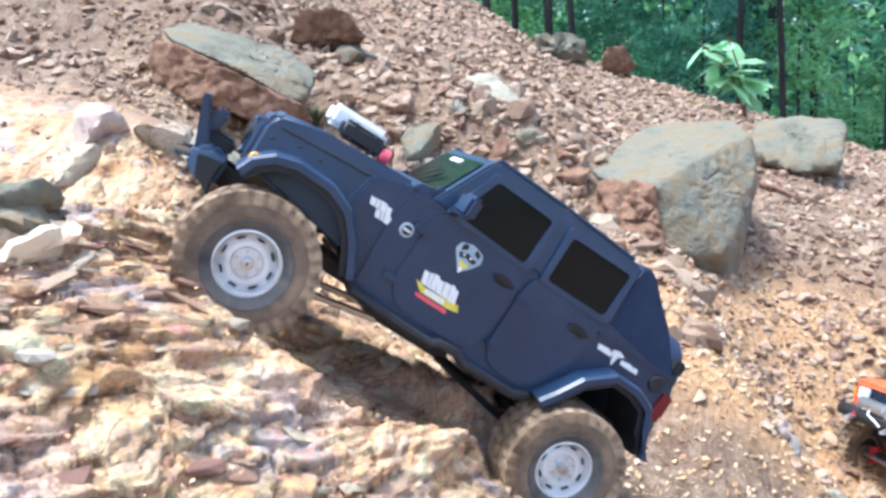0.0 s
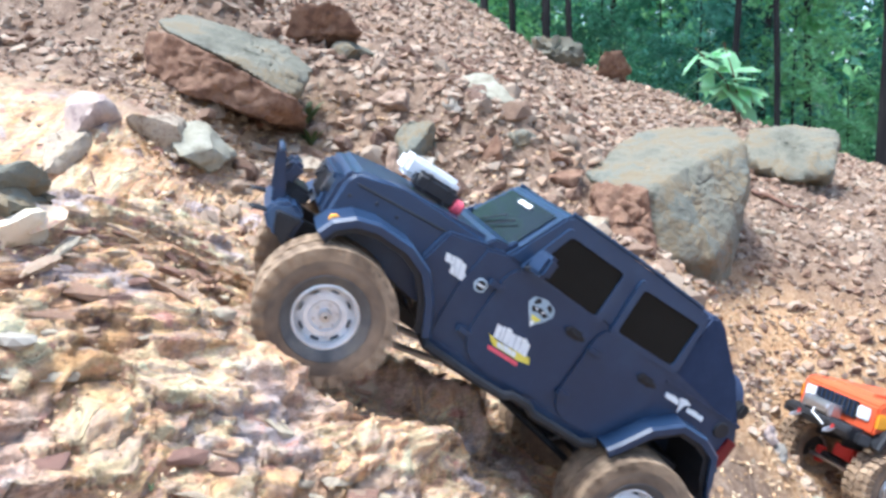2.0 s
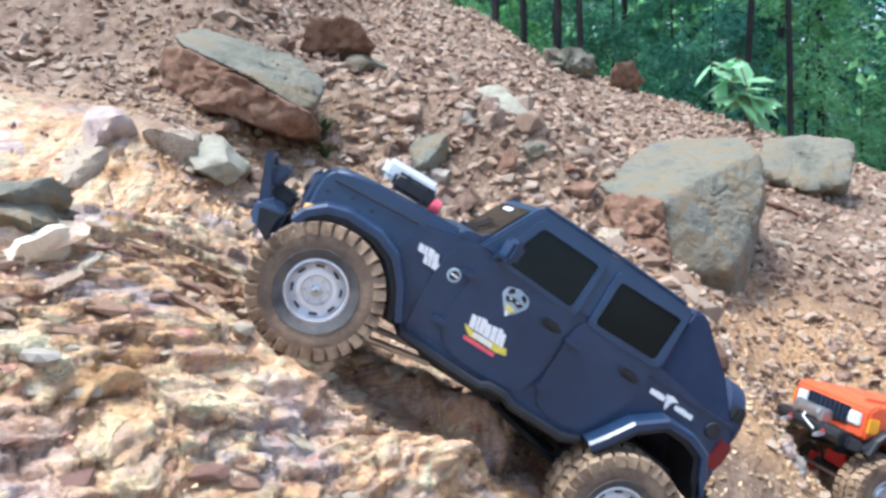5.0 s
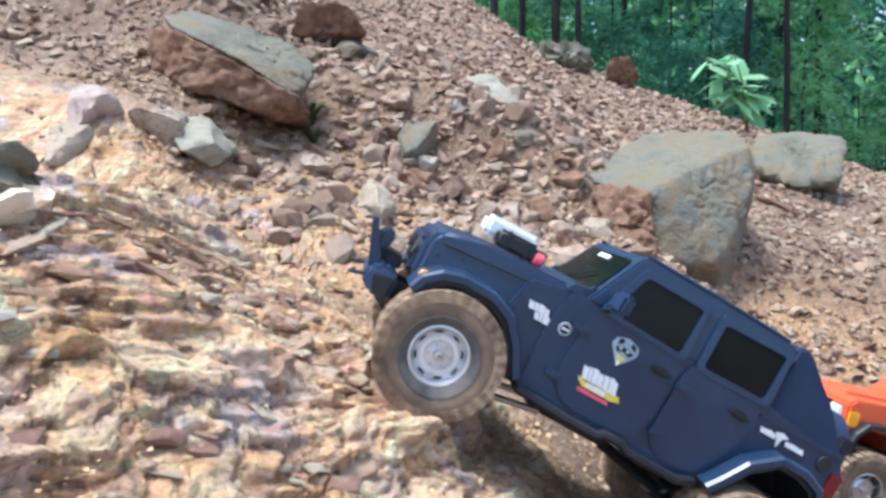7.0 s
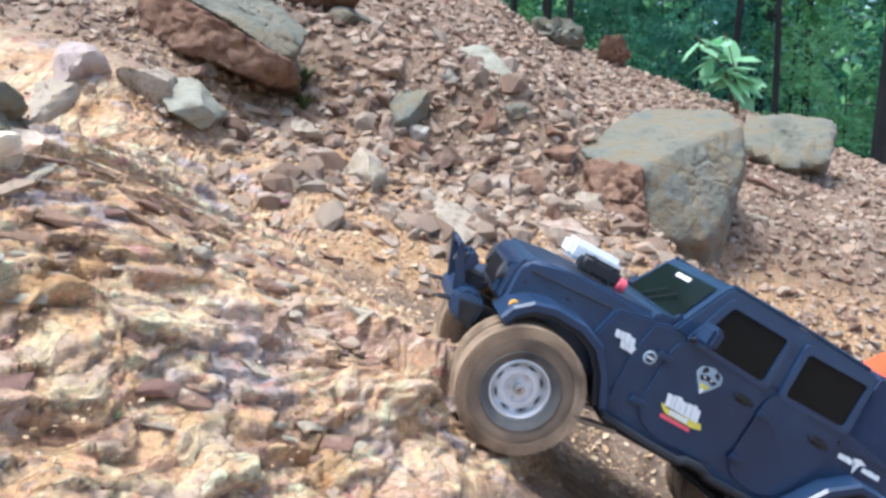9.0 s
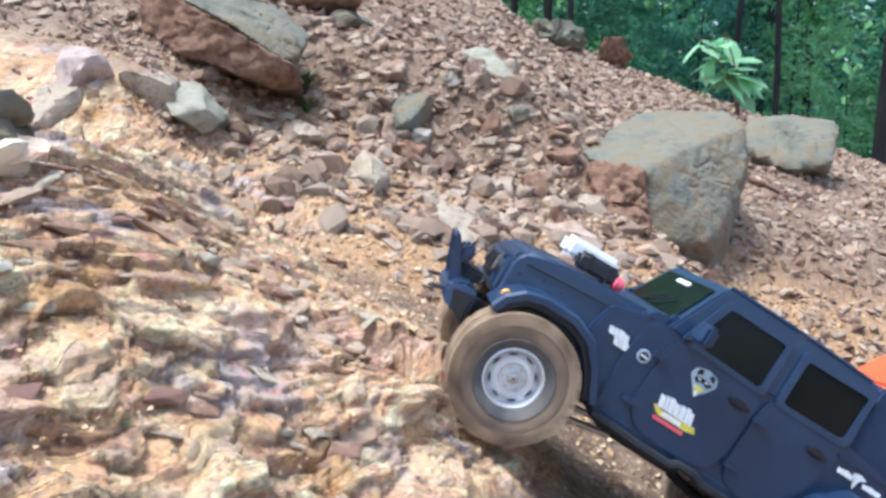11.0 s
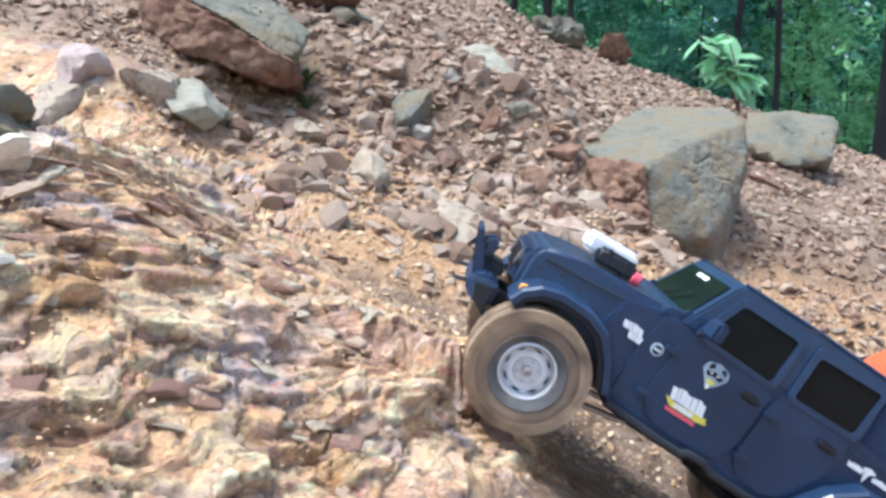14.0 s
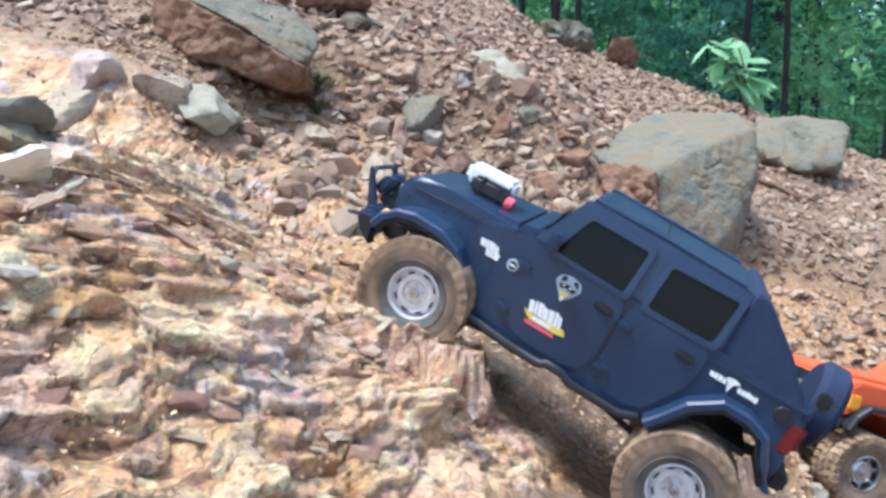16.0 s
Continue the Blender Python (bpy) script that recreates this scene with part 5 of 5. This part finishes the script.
def tree(seed, tall, r, lean, leafy, label, leaf, crown_from=0.45, count=1500, size=0.085, wide=0.5, category="tree"):
    rng = random.Random(seed)
    t = thing("tree" if category == "tree" else "shrub", label, category, "trees of the wood" if category == "tree" else "shrubs of the wood")
    pts = [(0, 0, -0.5)]
    x = y = 0.0
    for k in range(1, 9):
        x += lean * tall / 8 + rng.uniform(-0.02, 0.02) * tall / 4
        y += rng.uniform(-0.02, 0.02) * tall / 4
        pts.append((x, y, tall * k / 8))
    trunk = part("trunk", tube(pts, r, 9, taper=r * 0.3), BARK, t, "dark slender trunk", True)
    out = ([], [])
    for k in range(leafy):
        f = rng.uniform(crown_from, 1.0)
        i = min(7, int(f * 8))
        base = Vector(pts[i]).lerp(Vector(pts[i + 1]), f * 8 - i)
        a = rng.uniform(0, 6.28)
        reach = wide * rng.uniform(0.4, 1.0) * (1.15 - 0.6 * f)
        mid = base + Vector((math.cos(a) * reach * 0.5, math.sin(a) * reach * 0.5, reach * 0.3))
        end = base + Vector((math.cos(a) * reach, math.sin(a) * reach, reach * rng.uniform(0.2, 0.5)))
        part("limb", tube([base, mid, end], r * 0.28, 5, taper=r * 0.08), BARK, t)
        for c, part_n in ((mid, 0.35), (end, 0.65)):
            leaf_mesh(rng, c, (reach * 0.26, reach * 0.26, reach * 0.16), int(count * part_n / leafy), size, out)
    raw("crown", out[0], out[1], leaf, t, "uneven leafy crown")
    return t


def plant_wood():
    rng = random.Random(11)
    floor_z = -1.2
    # tall trunks; unseen crowns above the view are added to shade the wood
    spots = [(0.28, 5.6, 0.030), (0.50, 6.0, 0.026), (0.68, 5.7, 0.030), (0.84, 5.5, 0.022), (1.92, 5.6, 0.024), (2.14, 5.4, 0.022), (2.56, 4.9, 0.070), (1.75, 8.5, 0.035), (3.3, 9.0, 0.05), (4.2, 8.0, 0.06), (3.1, 7.2, 0.035), (-0.4, 9.5, 0.05), (5.6, 9.5, 0.06)]
    for i, (x, y, r) in enumerate(spots):
        tr = tree(40 + i, rng.uniform(5.5, 7.5), r, rng.uniform(-0.015, 0.03), 12, "tall slender broadleaf tree with a dark trunk", LEAF[i % 2], 0.55, 2600, 0.13, 1.5)
        tr.location = (x, y, ground_z(x, y) + 0.1)
    # shrubs and saplings that close the view
    kinds = [tree(80 + k, (2.2, 2.8, 1.7, 2.4, 3.0, 2.0)[k], 0.014, rng.uniform(-0.05, 0.05), 22, ("deep green leafy sapling of the wood", "mid-green leafy sapling of the wood", "bright green shrub of the wood", "bluish green shrub of the wood", "mid-green thicket shrub of the wood", "bright green understorey shrub of the wood")[k],
                  LEAF[(0, 1, 2, 3, 1, 2)[k]], 0.12, 2300, 0.075, 0.72, "shrub") for k in range(6)]
    used = set()
    for n in range(46):
        y = 6.4 + 8.0 * (n / 46) ** 1.1
        u = -0.06 + (n * 0.618 % 1) * 0.76
        x = u * y
        k = (n * 5 + n // 3) % 6
        m = pose(x, y, ground_z(x, y) + 0.05, 0, 0, rng.uniform(0, 360))
        if k not in used:
            used.add(k)
            kinds[k].matrix_basis = m
        else:
            copy_thing(kinds[k], m)
    # the far wood: a deep belt of leaves that nobody could count
    for name, mat_, lo, hi, n, sz, seed in (("far_wood", LEAF[3], 12, 19, 24000, 0.26, 1), ("far_wood", LEAF[2], 11, 18, 24000, 0.22, 2), ("far_wood", LEAF[0], 15, 26, 24000, 0.40, 3)):
        r3, out = random.Random(seed), ([], [])
        for _ in range(n // 12):
            y = r3.uniform(lo, hi)
            x = r3.uniform(-0.3, 0.85) * y
            leaf_mesh(r3, (x, y, r3.uniform(-1.6, 6.5)), (0.5, 0.5, 0.4), 12, sz, out)
        tagged(raw(name, out[0], out[1], mat_), "dense green foliage of the wood behind", "foliage", kind="stuff")


plant_wood()


def sapling():
    """The pale young plant on the crest, with big hanging leaves."""
    s = thing("sapling", "pale green young plant with big drooping leaves", "plant")
    rng = random.Random(21)
    for k, (dx, dz) in enumerate(((-0.10, 0.24), (0.02, 0.26), (0.07, 0.12))):
        part("stem", tube([(0.09, 0, -0.1), (0.06 + dx * 0.3, 0, dz * 0.4), (dx, 0.01 * k, dz)], 0.005, 6, taper=0.002), TWIG, s)
        for j in range(14):
            f = rng.uniform(0.35, 1.0)
            p = Vector((0.09, 0, -0.05)).lerp(Vector((dx, 0.01 * k, dz)), f)
            a = rng.uniform(0, 6.28)
            d = Vector((math.cos(a), math.sin(a) * 0.7, rng.uniform(-0.6, 0.25))).normalized()
            w = d.cross(Vector((0, 0.3, 1))).normalized()
            l = rng.uniform(0.10, 0.16)
            b = bmesh.new()
            vs = [b.verts.new(p + d * l * t + w * l * wd + Vector((0, 0, -l * 0.25 * t * t))) for t, wd in ((0, 0), (0.25, 0.19), (0.6, 0.24), (1, 0), (0.6, -0.24), (0.25, -0.19))]
            b.faces.new(vs)
            bmesh.ops.solidify(b, geom=list(b.faces), thickness=0.0012)
            part("leaf", b, LEAF[4], s)
    s.location = (1.14, 3.5, 0.50)
    return s


sapling()


def weed(x, y, n, tall, seed):
    s = thing("weed", "small green weed growing between stones", "plant", "weeds on the slope")
    rng = random.Random(seed)
    for k in range(n):
        a, t = rng.uniform(0, 6.28), tall * rng.uniform(0.5, 1.0)
        d = Vector((math.cos(a), math.sin(a), 0))
        w = Vector((-d.y, d.x, 0)) * tall * 0.07
        b = bmesh.new()
        rows = [(0, 0.4), (0.4, 1.0), (0.75, 0.7), (1.0, 0.05)]
        vs = [(b.verts.new(d * t * 0.6 * f + Vector((0, 0, t * (f - 0.45 * f * f))) + w * q), b.verts.new(d * t * 0.6 * f + Vector((0, 0, t * (f - 0.45 * f * f))) - w * q)) for f, q in rows]
        for p, q in zip(vs, vs[1:]):
            b.faces.new((p[0], q[0], q[1], p[1]))
        bmesh.ops.solidify(b, geom=list(b.faces), thickness=0.0006)
        part("blade", b, WEED, s)
    s.location = (x, y, ground_z(x, y))


weed(-0.262, 1.545, 16, 0.10, 1)
weed(-0.246, 1.515, 10, 0.06, 2)
weed(-0.15, 0.375, 6, 0.008, 3)


# ---- loose rubble ----
def stone_kinds(n, seed, points):
    rng, kinds = random.Random(seed), []
    for _ in range(n):
        b = angular(rng, (1, rng.uniform(0.55, 0.95), rng.uniform(0.35, 0.65)), points)
        kinds.append((np.array([v.co[:] for v in b.verts]), [[v.index for v in f.verts] for f in b.faces]))
        b.free()
    return kinds


def turn_matrix(r, steep=0.6):
    return np.array(Euler((r.gauss(0, steep), r.gauss(0, steep), r.uniform(0, 6.28))).to_matrix())


def rubble(name, n, seed, area, sizes, material, label, kinds, keep, lift=0.25):
    """Strews n loose stones over a stretch of the slope, as one uncountable mass."""
    r = random.Random(seed)
    xs, ys = [], []
    while len(xs) < n:
        y = area[2] + (area[3] - area[2]) * r.random() ** area[4]
        x = r.uniform(area[0] * max(1, y * 0.8), area[1] * max(0.8, y * 0.75))
        if keep(x, y, r):
            xs.append(x)
            ys.append(y)
    zs = height(np.array(xs), np.array(ys))[0]
    V, Fc, at = [], [], 0
    for x, y, z in zip(xs, ys, zs):
        v, f = kinds[r.randrange(len(kinds))]
        s = sizes[0] * (sizes[1] / sizes[0]) ** (r.random() ** 1.8) * (0.75 + 0.32 * y)
        V.append(v @ turn_matrix(r, 0.35).T * s + (x, y, z + lift * s * 0.5))
        Fc += [[i + at for i in q] for q in f]
        at += len(v)
    ob = raw(name, np.concatenate(V).tolist(), Fc, material)
    return tagged(ob, label, "rubble", kind="stuff")


KINDS0, KINDS1 = stone_kinds(24, 1, 10), stone_kinds(24, 2, 13)
rubble("rubble", 15000, 1, (-0.78, 0.78, 1.05, 4.2, 1.45), (0.0032, 0.0150), CHIP, "reddish broken stone rubble covering the slope", KINDS1, lambda x, y, r: r.random() < (0.10 if x < -0.14 and y < 1.30 else 0.25 + 0.75 * min(1.0, max(0.0, (y - 1.1) / 0.4))), 0.0)
rubble("rubble", 11000, 2, (-0.78, 0.78, 1.2, 4.2, 1.3), (0.0030, 0.0110), STONE_RED, "reddish brown stone chips covering the slope", KINDS0, lambda x, y, r: not (x < -0.14 and y < 1.30), 0.05)
rubble("rubble", 650, 6, (-0.28, 0.36, 1.22, 2.1, 1.0), (0.009, 0.024), CHIP, "tan broken blocks lodged in the slope", KINDS1, lambda x, y, r: not (0.24 < x < 0.66 and 1.38 < y < 1.9), -0.35)
rubble("gravel", 13000, 3, (-0.5, 0.75, 0.80, 1.62, 1.0), (0.0014, 0.0062), GRIT, "yellow gravel and grit on the sandy slope", KINDS0, lambda x, y, r: y > 0.95 or x > 0.05, 0.0)
rubble("gravel", 4200, 4, (-0.34, 0.14, 0.32, 1.0, 1.0), (0.0008, 0.0026), GRIT, "fine grit lying on the bedrock", KINDS0, lambda x, y, r: True, 0.1)


def pieces():
    """Stones and bedrock slabs that can be told apart, each an object on a shared mesh."""
    r = random.Random(9)
    meshes = {}
    for kind, material, n in (("stone", CHIP, 12), ("slab", BEDROCK, 16)):
        meshes[kind] = []
        for _ in range(n):
            b = angular(r, (1, r.uniform(0.6, 0.95), r.uniform(0.45, 0.75)) if kind == "stone" else (1, r.uniform(0.5, 0.85), r.uniform(0.40, 0.55)), 16)
            me = bpy.data.meshes.new(kind)
            b.to_mesh(me)
            b.free()
            me.materials.append(material)
            meshes[kind].append(me)
    done = 0
    while done < 290:
        y = r.uniform(1.15, 1.9)
        x = r.uniform(-0.30, 0.32) * y
        if 0.25 < x < 0.62 and 1.45 < y:
            continue
        s = 0.011 + 0.026 * r.random() ** 2
        ob = new("stone", r.choice(meshes["stone"]))
        ob.parent = ground
        ob.matrix_basis = Matrix.LocRotScale((x, y, ground_z(x, y) - 0.10 * s), Euler((r.gauss(0, 0.4), r.gauss(0, 0.4), r.uniform(0, 6.28))), (s, s, s))
        done += 1
    done = 0
    while done < 300:
        y = r.uniform(0.33, 0.80)
        x = r.uniform(-0.36, 0.02)
        if x > ledge_edge(y) - 0.012 or x < -0.56 * y - 0.03:
            continue
        near = 0.6 + 0.8 * (y - 0.33) / 0.4
        s = (0.0040 + 0.010 * r.random() ** 2.0) * near
        gx, gy = (float(height(x + 0.02 * i, y + 0.02 * j, False)[0] - height(x - 0.02 * i, y - 0.02 * j, False)[0]) / 0.04 for i, j in ((1, 0), (0, 1)))
        up = Vector((-gx, -gy, 1)).normalized().lerp(Vector((0, 0, 1)), 0.25).normalized()
        long = Vector((0.5, 0.87, -0.19)).normalized()
        side = up.cross(long).normalized()
        long = side.cross(up)
        m = Matrix((long, side, up)).transposed() @ Euler((r.gauss(0, 0.14), r.gauss(0, 0.14), r.gauss(0, 0.35))).to_matrix()
        ob = new("slab", r.choice(meshes["slab"]))
        ob.parent = ground
        ob.matrix_basis = Matrix.LocRotScale((x, y, ground_z(x, y)), m.to_quaternion(), (s * 1.7, s, s * 0.8)) @ Matrix.Translation((0, 0, -0.30))
        done += 1


pieces()


# ---- what moves ----
CAR = [
    (0.0, -0.109, 0.701, 0.157, -5.5, -37.7, 197.0, 0.1523, 0.0766),
    (0.5, -0.110, 0.702, 0.159, -5.5, -37.8, 196.7, 0.1524, 0.0767),
    (1.0, -0.107, 0.701, 0.153, -5.8, -37.0, 197.0, 0.1508, 0.0770),
    (1.5, -0.084, 0.699, 0.134, -9.2, -36.6, 200.0, 0.1540, 0.0781),
    (2.0, -0.041, 0.716, 0.111, -8.8, -35.8, 196.8, 0.1561, 0.0805),
    (2.5, -0.019, 0.723, 0.096, -7.9, -35.5, 196.3, 0.1620, 0.0824),
    (3.0, -0.076, 0.719, 0.125, -3.0, -35.3, 190.3, 0.1540, 0.0889),
    (3.5, -0.092, 0.720, 0.152, 3.3, -38.1, 186.6, 0.1517, 0.0944),
    (4.0, -0.088, 0.719, 0.142, 1.3, -37.1, 188.0, 0.1513, 0.0945),
    (6.5, 0.019, 0.738, 0.068, 0.2, -33.3, 184.7, 0.1476, 0.0917),
    (7.0, 0.062, 0.740, 0.045, 0.9, -31.3, 185.2, 0.1473, 0.0930),
    (7.5, 0.108, 0.748, 0.020, -0.4, -30.3, 185.4, 0.1485, 0.0934),
    (8.0, 0.138, 0.756, -0.003, -2.1, -29.8, 186.7, 0.1501, 0.0897),
    (8.5, 0.145, 0.755, -0.012, -2.8, -29.6, 185.5, 0.1505, 0.0873),
    (9.0, 0.143, 0.754, -0.006, -1.3, -30.3, 184.7, 0.1518, 0.0868),
    (11.5, 0.125, 0.734, 0.001, 2.8, -33.1, 179.0, 0.1482, 0.0906),
    (12.0, 0.132, 0.735, 0.005, 2.7, -33.2, 178.1, 0.1490, 0.0901),
    (12.5, 0.145, 0.735, -0.017, 0.1, -31.4, 179.3, 0.1475, 0.0863),
    (13.0, 0.151, 0.733, -0.020, -1.0, -31.3, 181.0, 0.1504, 0.0861),
    (13.5, 0.123, 0.744, 0.009, 4.5, -33.0, 175.4, 0.1442, 0.0906),
    (14.0, 0.149, 0.768, -0.005, -0.1, -33.1, 177.6, 0.1490, 0.0870),
    (14.5, 0.114, 0.751, 0.032, 5.9, -34.6, 169.4, 0.1409, 0.0898),
    (15.0, 0.075, 0.819, 0.050, 6.6, -29.3, 158.9, 0.1458, 0.0951),
    (15.5, 0.064, 0.816, 0.062, 0.6, -29.3, 161.9, 0.1412, 0.0973),
    (16.0, 0.053, 0.820, 0.064, 0.3, -28.4, 162.7, 0.1273, 0.0937),
]
# turning speed of the driven wheels, degrees a second, from each time on
SPIN = [(0.0, 300), (0.4, 120), (1.0, 400), (1.4, -420), (2.6, 760), (4.2, 500), (5.0, -300), (6.4, -420), (7.6, -300), (8.2, 780), (9.4, 500),
        (10.5, 780), (12.1, 60), (12.9, 300), (13.2, 800), (14.9, 300), (15.2, 40), (15.6, 500)]


ORANGE_WAY = [(t, 0.680 + d, 1.254 + 0.2 * d, -0.236 - 0.37 * d, 0.4, -20.3, 191.3) for t, d in ((0.0, 0.118), (0.5, 0.092), (1.0, 0.080), (1.5, 0.052), (2.0, 0.046), (2.5, 0.030), (3.0, 0.006), (3.5, 0.0), (8.0, 0.0), (16.0, 0.0))]


def motions():
    walk(orange, [(t, pose(x, y, z, r, p, w)) for t, x, y, z, r, p, w in ORANGE_WAY])
    walk(crawler, [(t, pose(x, y, z, r, p, w)) for t, x, y, z, r, p, w, _, _ in CAR])
    rear_x, rear_z = -0.153, 0.068
    for axle, rows in ((crawler_axles[0], [(t, fx, fz) for t, *_, fx, fz in CAR]), (crawler_axles[1], [(t, rear_x, rear_z) for t, *_ in CAR])):
        walk(axle, [(t, pose(x, 0, z)) for t, x, z in rows])
    times = [c[0] for c in CAR]
    turn, rows = 0.0, []
    for k in range(161):
        t = k / 10
        rows.append((t, turn, np.interp(t, times, [c[7] for c in CAR]), np.interp(t, times, [c[8] for c in CAR])))
        turn += [s for a, s in SPIN if a <= t + 1e-6][-1] * 0.1
    for i, w in enumerate(crawler_wheels):
        y = 0.0875 if i % 2 == 0 else -0.0875
        walk(w, [(t, pose(fx if i < 2 else rear_x, y, fz if i < 2 else rear_z, 0, a + 23 * i, 0)) for t, a, fx, fz in rows])


motions()
